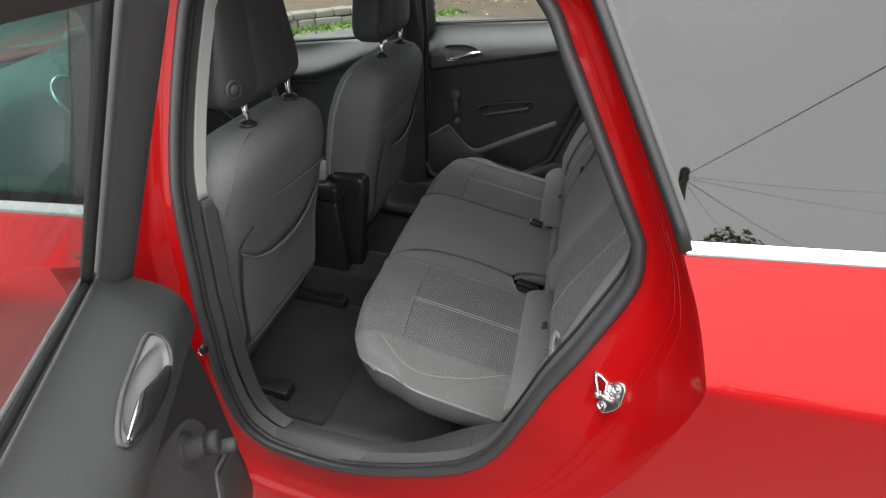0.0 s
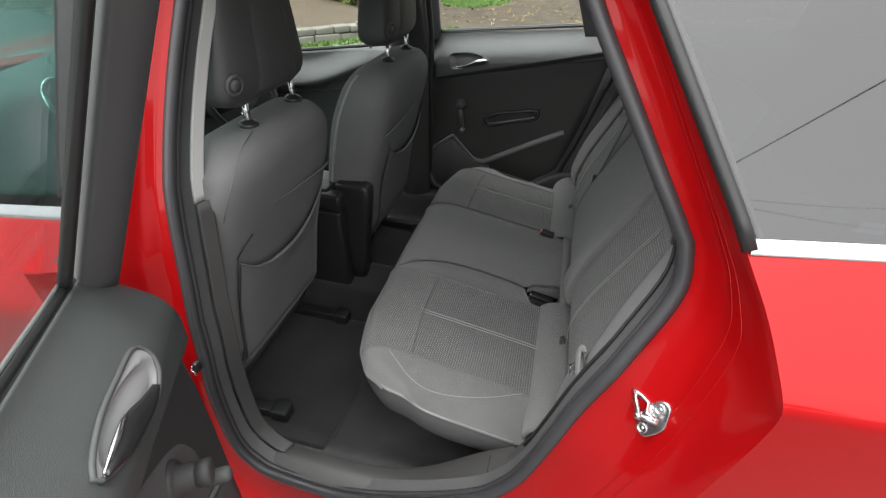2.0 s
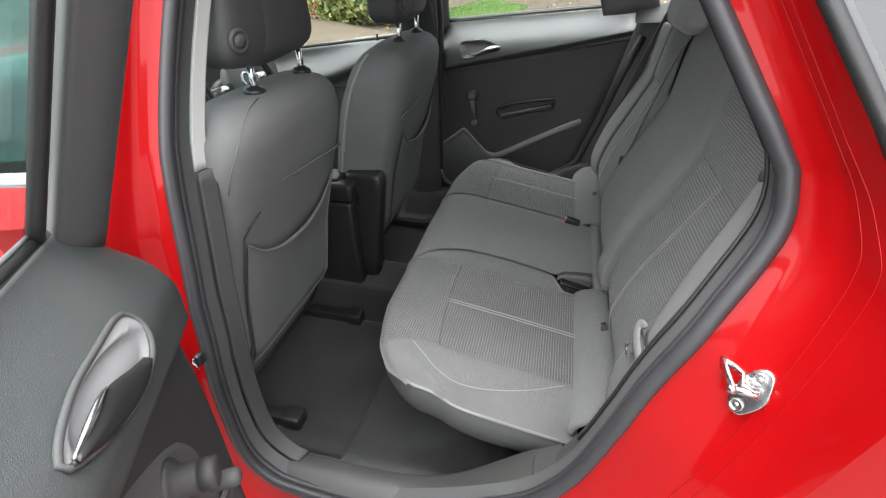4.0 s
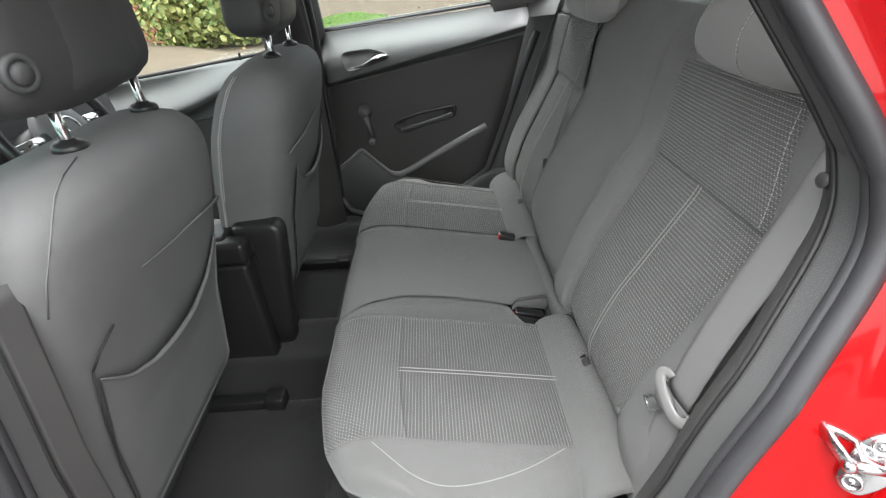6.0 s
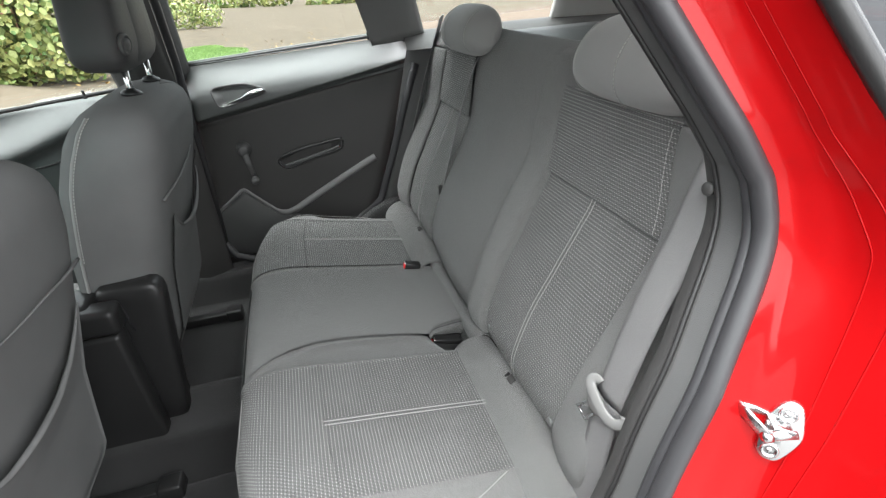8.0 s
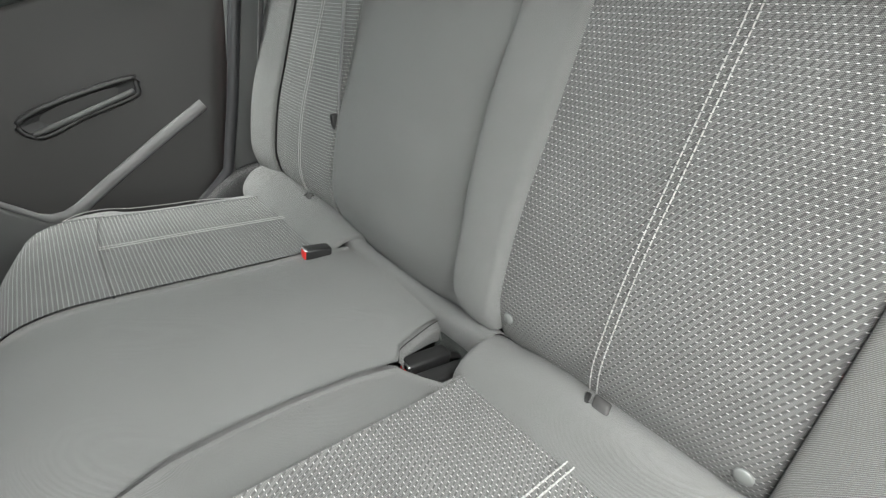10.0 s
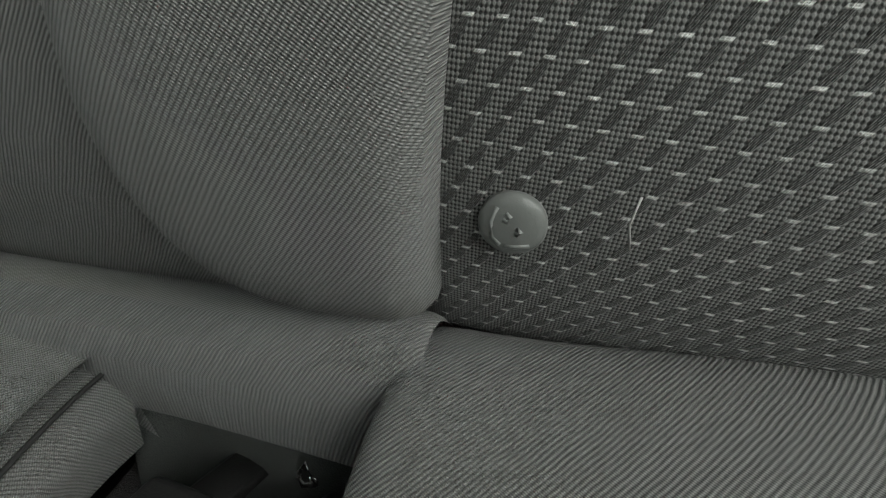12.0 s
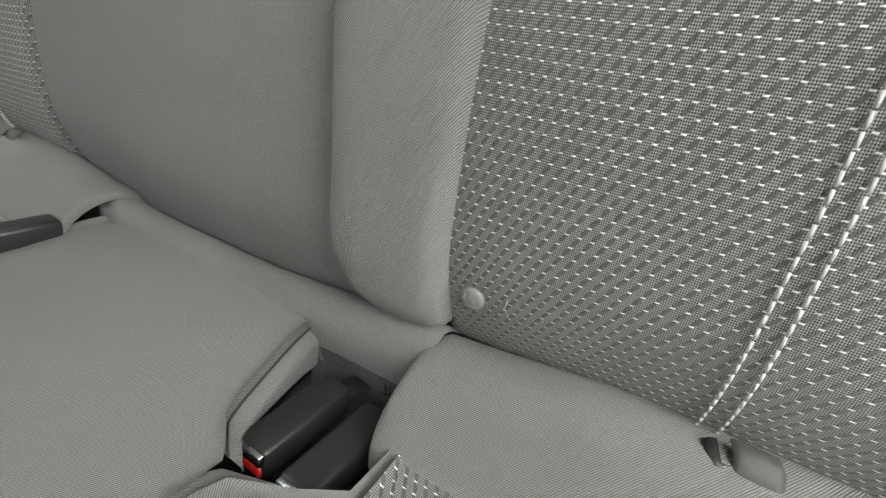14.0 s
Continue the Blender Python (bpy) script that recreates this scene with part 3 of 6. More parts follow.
# ---- the car's body ----
car = base("car_body", 0, 0, GROUND, "red hatchback body shell with its rear door open", "car")
IN = [(-0.365, 1.20), (-0.380, 1.088), (-0.384, 0.99), (-0.379, 0.888), (-0.367, 0.76), (-0.358, 0.62), (-0.360, 0.47), (-0.347, 0.345), (-0.305, 0.283), (-0.244, 0.257), (-0.083, 0.253), (0.073, 0.306), (0.211, 0.383),
      (0.272, 0.446), (0.314, 0.528), (0.368, 0.70), (0.427, 0.835), (0.469, 0.938), (0.467, 1.0), (0.453, 1.03), (0.409, 1.098), (0.324, 1.23), (0.281, 1.294), (0.20, 1.36), (0.06, 1.385), (-0.12, 1.385), (-0.27, 1.36), (-0.342, 1.29)]
OUT = [(-0.43, 1.20), (-0.437, 1.09), (-0.44, 0.99), (-0.44, 0.89), (-0.43, 0.76), (-0.42, 0.62), (-0.425, 0.44), (-0.42, 0.26), (-0.37, 0.16), (-0.27, 0.11), (-0.08, 0.10), (0.11, 0.14), (0.29, 0.23),
       (0.40, 0.35), (0.46, 0.49), (0.512, 0.68), (0.531, 0.82), (0.538, 0.93), (0.524, 1.0), (0.50, 1.052), (0.462, 1.12), (0.388, 1.248), (0.344, 1.308), (0.26, 1.39), (0.08, 1.43), (-0.12, 1.43), (-0.31, 1.40), (-0.405, 1.32)]


# both outlines run by the same step from corner to corner
def paired(t):
    n = len(IN)
    k = t * n
    i = int(k) % n
    w = k - int(k)

    def cr(L):
        p0, p1, p2, p3 = (Vector(L[(i + d) % n]) for d in (-1, 0, 1, 2))
        return 0.5 * ((2 * p1) + (p2 - p0) * w + (2 * p0 - 5 * p1 + 4 * p2 - p3) * w * w + (3 * p1 - p0 - 3 * p2 + p3) * w ** 3)
    return cr(IN), cr(OUT)


def jamb_at(t, s):
    """From the seal (s = 0) to the outer skin (s = 1), with the gutter and its lip."""
    a, b = paired(t)
    p = a.lerp(b, s)
    yi, yo = seal_side(a.y - belt(a.x)), body_side(b.y - belt(b.x))
    k = sum(float(np.interp(min(max(s + 0.018 * (j - 3), 0), 1), [0, 0.08, 0.35, 0.62, 0.69, 0.75, 0.80, 0.88, 0.94, 1.0], [0, 0.02, 0.08, 0.24, 0.32, 0.50, 0.55, 0.70, 0.93, 1.0])) for j in range(7)) / 7
    return Vector((p.x, yi + (yo - yi) * (k - 0.0029 + 0.0259 * s), p.y))


sheet("door_frame", lambda u, v: jamb_at(u, v), 224, 26, PAINT, car, "glossy red door aperture with a water gutter")


for s in (0.685, 0.755):
    rod("gutter_lip", [jamb_at((11.0 + 10.0 * k / 90) / 28, s) + Vector((0.0, -0.0002, 0.0)) for k in range(91)], lambda t: 0.0002 + 0.0006 * math.sin(math.pi * t), PAINT, car, "raised gutter lip", sides=7)


# outer quarter panel, shoulder and sill behind and below the aperture
def panel_edge(t):
    return paired(t)[1]


T0, T1 = 10.5 / 28, 19.2 / 28


def quarter(u, v):
    e = panel_edge(T1 + (T0 - T1) * u)
    x = e.x + (1.75 - e.x) * v ** 1.3
    z = e.y + 0.115 * (x - e.x) * smooth((e.y - 0.3) / 0.5)
    dz = z - belt(x)
    return Vector((x, body_side(dz) - 0.012 * math.sin(min(1, v) * math.pi) * smooth((0.1 - dz) * 4), z))


sheet("quarter_panel", quarter, 90, 30, PAINT, car, "red rear wing with a sharp shoulder crease")
sheet("sill_skin", lambda u, v: (lambda e: Vector((e.x, body_side(e.y - belt(e.x)) - 0.02 * smooth(v * 2) + 0.12 * v * v, e.y - 0.30 * v)))(panel_edge((7.0 + 3.6 * u) / 28)), 40, 12, PAINT, car, "red sill below the door aperture")


def side_strip(name, x0, x1, d0, d1, out, material, parent, label="", n=40, bulge=0.004, front=None):
    """A strip along the waist between two heights above it."""
    def f(u, v):
        d = d0 + (d1 - d0) * v
        xa = x0 if front is None else front(d)
        x = xa + (x1 - xa) * u
        return Vector((x, body_side(d) - out - bulge * math.sin(math.pi * v), belt(x) + d))
    return sheet(name, f, n, 8, material, parent, label)


def c_edge(d):
    """Front edge of the quarter glass, leaning with the pillar."""
    return 0.497 - 0.60 * max(d, 0)


side_strip("waist_strip", 0.498, 1.75, -0.007, 0.007, 0.003, CHROME, car, "bright metal waistline strip", bulge=0.004)
sheet("quarter_glass", lambda u, v: (lambda d: Vector((c_edge(d) + 0.018 + 1.2 * u, body_side(d) - 0.001, belt(c_edge(d) + 1.2 * u) + d)))(0.006 + 0.47 * v), 30, 18, PRIVACY, car, "dark tinted quarter window reflecting the grey sky")
bpy.data.objects["quarter_glass"].visible_shadow = False
sheet("glass_surround", lambda u, v: (lambda d: Vector((c_edge(d) + 0.0095 + 0.0095 * u, body_side(d) - 0.002 - 0.0012 * math.sin(math.pi * u), belt(c_edge(d)) + d)))(0.006 + 0.43 * v), 8, 20, TRIM, car, "grey edge of the quarter window")
rod("glass_rubber", [Vector((c_edge(d) + 0.002, body_side(d) + 0.001, belt(c_edge(d)) + d)) for d in [-0.005 + 0.44 * k / 16 for k in range(17)]], 0.0085, BLACK, car, "dark rubber beside the quarter window", sides=8)

# door seal: a soft double lip that follows the aperture
def seal_ring(deep, inset):
    pts = []
    for k in range(160):
        a, b = paired(k / 160)
        d = (a - b)
        d = d.normalized() if d.length else d
        p = a + d * inset
        pts.append((p.x, seal_side(a.y - belt(a.x)) + deep, p.y))
    return pts


rod("door_seal", seal_ring(0.000, 0.003), 0.0115, RUBBER, car, "dark grey rubber door seal", sides=10, closed=True, flat=1.0)
rod("seal_lip", seal_ring(0.014, 0.006), 0.007, RUBBER, car, "thin inner seal lip", sides=8, closed=True)


def inner_wall(u, v):
    """Inside trim behind the seal, running inward."""
    a, b = paired(u)
    d = (a - b).normalized()
    y0 = seal_side(a.y - belt(a.x))
    p = a + d * (0.003 + 0.003 * v)
    return Vector((p.x, y0 + 0.010 + 0.038 * v, p.y))


sheet("aperture_trim", inner_wall, 160, 6, TRIM, car, "dark plastic trim inside the door aperture")

# sill plate
def sill_plate(u, v):
    x = -0.40 + 0.69 * u
    zo = 0.262 + 0.19 * smooth((x - 0.0) / 0.36) ** 1.2
    y = -0.752 + (0.092 + 0.05 * smooth((x + 0.1) / 0.35)) * v
    return Vector((x, y, zo + 0.012 * math.sin(math.pi * min(1, v * 1.2)) - 0.10 * smooth((v - 0.75) * 4) * 0.9))


sheet("sill_plate", sill_plate, 40, 16, SILL, car, "dark textured plastic sill plate")
rod("sill_joint", [sill_plate(0.93, v) + Vector((0, 0, 0.001)) for v in (0.05, 0.3, 0.6, 0.8)], 0.0012, BLACK, car, sides=5)

# roof, floor, far side and ends
sheet("roof_skin", lambda u, v: Vector((-1.15 + 2.75 * u, -0.545 + 1.09 * v, 1.458 - 0.04 * (2 * v - 1) ** 2 - 0.03 * (2 * v - 1) ** 8 - 0.10 * (2 * u - 1) ** 4)), 20, 16, PAINT, car, "red roof", thick=0.004)
sheet("headlining", lambda u, v: Vector((-1.0 + 2.65 * u, -0.56 + 1.12 * v, 1.415 - 0.05 * (2 * v - 1) ** 2 - 0.12 * (2 * u - 1) ** 4)), 20, 16, HEADLINER, car, "pale grey cloth headlining")


def floor_z(x, y):
    hump = 0.085 * smooth((0.17 - abs(y - 0.02)) / 0.09)
    kick = 0.10 * smooth((x + 0.10) / 0.30) * smooth((0.20 - abs(y) + 0.4) / 0.05) - 0.10 * smooth((x - 0.16) / 0.05)
    edge = 0.05 * smooth((abs(y + 0.0) - 0.60) / 0.1)
    return 0.165 + hump + kick + edge + 0.004 * noise.noise((x * 7, y * 7, 0))


sheet("floor_carpet", lambda u, v: (lambda x, y: Vector((x, y, floor_z(x, y))))(-1.35 + 1.85 * u, -0.745 + 1.49 * v), 90, 80, CARPET2, car, "worn dark grey moulded carpet")


def mat_at(u, v):
    x, y = -0.62 + 0.41 * u, -0.635 + 0.50 * v
    x += 0.015 * math.sin(v * 3.1)
    return Vector((x, y, floor_z(x, y) + 0.009 - 0.006 * smooth((abs(2 * v - 1) - 0.94) * 16)))


floor_mat = base("floor_mat", -0.4, -0.4, 0.165, "flat black carpet mat in the footwell", "floor mat")
pad("mat", mat_at, 30, 30, 0.002, CARPET, floor_mat, tuck=0.006, edge=0.012)

# ---- rear seat: cushion ----
def zc(x):
    return 0.50 - 0.19 * x


CUSH = curve_at([(0.32, 0, zc(0.32)), (0.2, 0, zc(0.2)), (0.05, 0, zc(0.05)), (-0.05, 0, 0.508), (-0.110, 0, 0.505), (-0.146, 0, 0.485), (-0.158, 0, 0.45), (-0.155, 0, 0.41), (-0.135, 0, 0.37), (-0.09, 0, 0.35), (-0.02, 0, 0.345)])
CROSS = curve_at([(0, -0.10, -0.012), (0, -0.16, -0.004), (0, -0.2, 0.0), (0, -0.36, 0.004), (0, -0.51, 0.002), (0, -0.565, -0.007), (0, -0.606, -0.028), (0, -0.626, -0.062), (0, -0.628, -0.10), (0, -0.610, -0.135), (0, -0.565, -0.155), (0, -0.50, -0.16)])
CORNER = table([0, 0.36, 0.42, 0.50, 0.575, 0.610, 0.635], [0, 0, 0.010, 0.030, 0.078, 0.118, 0.140])


def solve_t(f, get, value, n=60):
    """The t at which get(f(t)) passes value."""
    a = get(f(0))
    for i in range(n):
        b = get(f((i + 1) / n))
        if (a - value) * (b - value) <= 0:
            return (i + (value - a) / (b - a if b != a else 1)) / n
        a = b
    return 1.0


def ax(x):
    return solve_t(CUSH, lambda p: p.x, x)


def by(y):
    return solve_t(CROSS, lambda p: p.y, y)


def cushion(a, b, mirror=1):
    p, c = CUSH(a), CROSS(b)
    out = -c.y if b < 0.75 else 0.628
    back = CORNER(out) * smooth((0.12 - p.x) / 0.26)
    ease = smooth((p.z - 0.452) / 0.05) if p.x < 0.0 else 1.0
    z = p.z + c.z * ease
    inset = 0.024 * smooth((out - 0.55) / 0.07) * smooth((0.0 - p.x) / 0.15)
    return Vector((p.x + back, (c.y + inset) * mirror, max(z, 0.20)))


def cush_panel(name, a0, a1, b0, b1, material, parent, mirror=1, puff=0.004, label="", nu=22, nv=22, uvmap=None, edge=0.010, tuck=0.004):
    fn = lambda u, v: cushion(a0 + (a1 - a0) * u, b0 + (b1 - b0) * v, mirror)
    return pad(name, fn, nu, nv, puff, material, parent, label, uvmap, tuck, edge, flip=(mirror > 0))


A_SEAM = ax(0.0)
A_NOSE = next(1 - k / 500 for k in range(500) if CUSH(1 - k / 500).z > 0.455)
parting = table([-0.15, -0.137, -0.07, 0.0, 0.06, 0.126, 0.20, 0.250, 0.258, 0.266, 0.274, 0.32], [-0.198, -0.192, -0.157, -0.130, -0.123, -0.121, -0.125, -0.136, -0.145, -0.172, -0.197, -0.200])
BY = table([-CROSS(k / 200).y for k in range(90)], [k / 200 for k in range(90)])
flat_uv = lambda p: (p.y, p.x)


def cushion_side(bench, mirror, inner_y, name):
    """One outer seat of the cushion: flecked insert, plain bolsters, front and side faces."""
    b_in, b_out, b_pipe = by(-0.205), by(-0.515), by(-0.618)
    b0 = by(inner_y)
    nose_uv = lambda p: (p.y, p.x + p.z * 0.0 - max(0, 0.5 - p.z))
    body = cush_panel(name, 0.0, A_SEAM, b_in, b_out, FLECK, bench, mirror, 0.005, "flecked dark woven seat insert", 26, 26, flat_uv)
    cush_panel("front_band", A_SEAM, A_NOSE, b_in, b_out, FLECK, bench, mirror, 0.004, "flecked dark woven front band", 24, 26, nose_uv)
    if b_in - b0 > 0.02:
        fn = lambda u, v: (lambda a: cushion(a, BY(-parting(CUSH(a).x) + (0.205 + parting(CUSH(a).x)) * v), mirror))(A_NOSE * u)
        pad("inner_bolster", fn, 44, 14, 0.006, TWILL, bench, "plain dark twill bolster", None, 0.004, 0.014, flip=True)
    side = cush_panel("outer_bolster", 0.0, A_NOSE, b_out, b_pipe, TWILL, bench, mirror, 0.004, "plain dark twill bolster with pale stitching", 40, 14)
    pipe = [cushion(A_NOSE * k / 40, b_pipe, mirror) for k in range(41)]
    pipe += [cushion(A_NOSE, b_pipe + (b0 - b_pipe) * k / 30, mirror) for k in range(1, 31)]
    for _ in range(24):
        pipe = [pipe[0]] + [p * 0.5 + (a + b) * 0.25 for a, p, b in zip(pipe, pipe[1:], pipe[2:])] + [pipe[-1]]
    pf = curve_at(pipe)

    def outward(t):
        d = pf(min(1, t + 0.012)) - pf(max(0, t - 0.012))
        n = Vector((d.y, -d.x, 0)).normalized()
        return n if n.dot(pf(t) - Vector((0.15, -0.36 * mirror, 0))) > 0 else -n

    # one skirt runs round the side, the corner and the front, and curls under
    FALL = curve_at([(-0.001, 0, 0), (0.0045, 0, -0.012), (0.007, 0, -0.032), (0.0055, 0, -0.058), (-0.006, 0, -0.088), (-0.034, 0, -0.110), (-0.080, 0, -0.118)])
    sheet("side_skirt", lambda u, v: pf(u) + outward(u) * (FALL(v).x + 0.0012 * math.sin(37 * u) * math.sin(math.pi * v)) + Vector((0, 0, FALL(v).z)), 110, 18, SIDECLOTH, bench, "plain dark cloth seat side", None, 0.0, mirror < 0)
    piping = rod("piping", [pf(0.03 + 0.97 * k / 90) + outward(0.03 + 0.97 * k / 90) * 0.0015 for k in range(91)], 0.0022, TWILL, bench, "thin dark piping", sides=6)
    stitching("edge_stitching", lambda t: pf(0.04 + 0.93 * t) + outward(0.04 + 0.93 * t) * 0.0012 + Vector((0, 0, 0.0034)), 0.85, piping, pitch=0.0045, size=0.0008)
    rod("front_seam", [cushion(A_SEAM, b_in + (b_out - b_in) * k / 30, mirror) + Vector((0, 0, -0.0015)) for k in range(31)], 0.0016, DARKTHREAD, bench, "sunken cross seam", sides=6)
    # double stitch down the middle of the insert
    for dy in (-0.0042, 0.0042):
        bm_ = by(-0.365 + dy)
        g = lambda t: cushion(A_SEAM * (1 - t), bm_, mirror) + Vector((0, 0, 0.0045 + 0.0012 * math.sin(math.pi * t)))
        stitching("centre_stitching", g, 0.32, body, pitch=0.0056, size=0.0010, gap=0.16)
    # curved pale line on the outer bolster
    line = curve_at([cushion(ax(x), by(y), mirror) for x, y in ((-0.075, -0.522), (-0.055, -0.545), (-0.01, -0.572), (0.06, -0.583), (0.13, -0.578), (0.21, -0.556), (0.29, -0.517))])
    stitching("bolster_stitching", lambda t: line(t) + Vector((0, -0.0012 * mirror, 0.0025)), 0.42, side, pitch=0.0045, size=0.0008)
    return body


bench = base("rear_seat_cushion", 0.1, 0, 0.165, "dark grey cloth rear bench cushion with flecked inserts", "car seat")
cushion_side(bench, 1, -0.118, "seat_insert")
cushion_side(bench, -1, -0.195, "seat_insert")


# middle place, plain cloth, with a flap at the back between the buckles
middle_edge = table([-0.15, -0.137, -0.07, 0.0, 0.06, 0.126, 0.20, 0.258, 0.266, 0.276, 0.290, 0.365], [-0.198, -0.192, -0.157, -0.130, -0.123, -0.121, -0.125, -0.136, -0.124, -0.111, -0.106, -0.086])
TAIL = curve_at([(0.365, 0, zc(0.365) + 0.004), (0.335, 0, zc(0.335) + 0.006), (0.27, 0, zc(0.27) + 0.003), (0.2, 0, zc(0.2)), (0.05, 0, zc(0.05)), (-0.05, 0, 0.508), (-0.110, 0, 0.505), (-0.146, 0, 0.485), (-0.158, 0, 0.45)])


def middle(u, v):
    p = TAIL(u)
    y0 = middle_edge(p.x)
    y1 = 0.196 - 0.016 * smooth((p.x - 0.27) / 0.03)
    y = y0 + (y1 - y0) * v
    return Vector((p.x, y, p.z - 0.001 + 0.010 * math.sin(math.pi * v)))


pad("middle_pad", middle, 90, 34, 0.004, TWILL, bench, "plain dark twill middle seat", lambda p: (-p.y, p.x), 0.005, 0.012, flip=False)
pad("middle_front", lambda u, v: (lambda p: Vector((p.x, -0.195 + 0.39 * v, p.z + 0.002)))(CUSH(A_NOSE - 0.02 + (1.02 - A_NOSE) * u)), 14, 20, 0.003, SIDECLOTH, bench, "plain dark seat front", None, 0.004, 0.012)
u0 = solve_t(TAIL, lambda p: p.x, 0.262)
sheet("tail_side", lambda u, v: middle(u0 * (1 - u), 0.0) + Vector((-0.004 * u * u * v, 0.010 - (0.020 - 0.007 * u) * math.sin(math.pi / 2 * min(1, v * 2.2)) + 0.010 * max(0, v - 0.5), -0.0045 - (0.012 + 0.030 * u) * v ** 1.35)), 30, 8, TWILL, bench, "sewn side of the seat tail")
rod("tail_seam", [middle(u0 * (1 - k / 24), 0.0) + Vector((0, 0.0005, -0.0048)) for k in range(25)], 0.0008, DARKTHREAD, bench, sides=6)
sheet("tail_end", lambda u, v: middle(0.0, u) + Vector((0.0005, 0, -0.0045 - 0.05 * v)), 20, 6, TWILL, bench)

for y_at, drop, w in ((parting, 0.0075, 0.014), (lambda x: 0.198, 0.0030, 0.016), (lambda x: -0.205, 0.0032, 0.010)):
    sheet("pad_crease", lambda u, v: (lambda p: Vector((p.x, y_at(p.x) - w + 2 * w * v, p.z - drop)))(CUSH(0.075 + (A_NOSE - 0.09) * u)), 44, 4, TWILL, bench, "sunken seam between the seat pads")

# roll along the back of the outer seats, and the thin strip between
ROLL = curve_at([(0.300, 0, 0.420), (0.306, 0, 0.438), (0.322, 0, 0.452), (0.348, 0, 0.459), (0.375, 0, 0.457), (0.396, 0, 0.445), (0.404, 0, 0.41)])


def capped_roll(name, y0, y1, parent, label):
    """A roll whose ends turn down."""
    def f(u, v):
        k = abs(2 * u - 1)
        s = 1 - 0.14 * max(0, (k - 0.945) / 0.055) ** 2
        c = Vector((0.352, 0, 0.425))
        p = ROLL(v)
        q = c + (p - c) * s
        y = y0 + (y1 - y0) * u
        lift = 0.004 + 0.015 * smooth((abs(y) - 0.19) / 0.12)
        return Vector((q.x, y, q.z + lift * smooth(v / 0.55)))
    return pad(name, f, 60, 26, 0.002, TWILL, parent, label, lambda p: (-p.y, 1.2 * p.x + 0.5 * p.z), 0.002, 0.008, flip=(y1 > y0))


capped_roll("rear_roll", -0.1815, -0.615, bench, "plain dark twill roll along the seat back")
capped_roll("rear_roll", 0.171, 0.62, bench, "plain dark twill roll along the seat back")
STRIP = curve_at([(0.364, 0, 0.405), (0.362, 0, 0.434), (0.364, 0, 0.446), (0.370, 0, 0.453), (0.379, 0, 0.454), (0.391, 0, 0.446), (0.410, 0, 0.420)])
pad("rear_strip", lambda u, v: Vector((STRIP(v).x - 0.003 * smooth((u - 0.2) / 0.3), -0.190 + 0.385 * u, STRIP(v).z - 0.0040 * smooth((u - 0.2) / 0.3) * (1 - smooth((u - 0.8) / 0.15)) + 0.014 * v * smooth((0.25 - u) / 0.25) + 0.0035 * smooth((0.4 - u) / 0.3))), 40, 18, 0.001, TWILL, bench, "narrow twill strip between the rolls", lambda p: (-p.y, 1.2 * p.x + 0.5 * p.z), 0.002, 0.006, flip=True)


# wells for the belt buckles, lined with fuzzy black felt
def well(name, y0, y1):
    sheet(name, lambda u, v: Vector((0.255 + 0.125 * u, y0 + (y1 - y0) * v, 0.352 - 0.02 * math.sin(math.pi * v))), 10, 10, CARPET, bench, "dark felt buckle well")


well("buckle_well", -0.225, -0.06)
well("buckle_well", 0.12, 0.25)
sheet("well_back", lambda u, v: Vector((0.3735 - 0.008 * v - 0.012 * v * v + 0.003 * math.sin(9 * u + 2 * v), -0.190 + 0.115 * u, 0.442 - 0.10 * v)), 24, 16, FELT, bench, "grey-green felt behind the buckles")
sheet("well_back", lambda u, v: Vector((0.3735 - 0.008 * v - 0.012 * v * v + 0.003 * math.sin(9 * u + 2 * v), 0.105 + 0.17 * u, 0.442 - 0.10 * v)), 24, 16, FELT, bench, "grey-green felt behind the buckle")
slit = rod("felt_slit", [Vector((0.3590, -0.1560, 0.4150)), Vector((0.3582, -0.1590, 0.4060)), Vector((0.3582, -0.1545, 0.4030)), Vector((0.3588, -0.1535, 0.4080))], 0.0012, ZINC, bench, "worn metal eyelet in the felt", sides=6, closed=True)
sheet("slit_gap", lambda u, v: Vector((0.3583, -0.1580 + 0.0035 * u, 0.4045 + 0.0085 * v)), 2, 2, BLACK, slit)


def buckle(x, y, z, length, yaw, tilt, label, red=-0.001):
    b = base("belt_buckle", x, y, z - 0.02, label, "belt buckle", "rear belt buckles")
    m = pose(x, y, z, 0, tilt, yaw)
    bm = bmesh.new()
    box_bm(bm, (-0.002, -0.0125, -0.011), (length, 0.0125, 0.011), 0.004, 3)
    bmesh.ops.transform(bm, matrix=m, verts=bm.verts)
    hs = part("housing", bm, BLACK, b, "black plastic housing")
    block("release_button", (-0.0040, -0.0095, -0.0090), (0.004, 0.0095, red), REDPLASTIC, hs, "red release button", 0.0015, 2, m)
    block("slot_plate", (-0.0045, -0.0110, red + 0.0025), (0.004, 0.0110, 0.0092), ZINC, hs, "worn metal slot edge", 0.0008, 1, m)
    rod("stalk", [m @ Vector(q) for q in ((length - 0.01, 0, 0), (length + 0.03, 0, -0.012), (length + 0.045, 0, -0.05))], 0.009, BLACK, b, sides=8, flat=0.4)
    return b


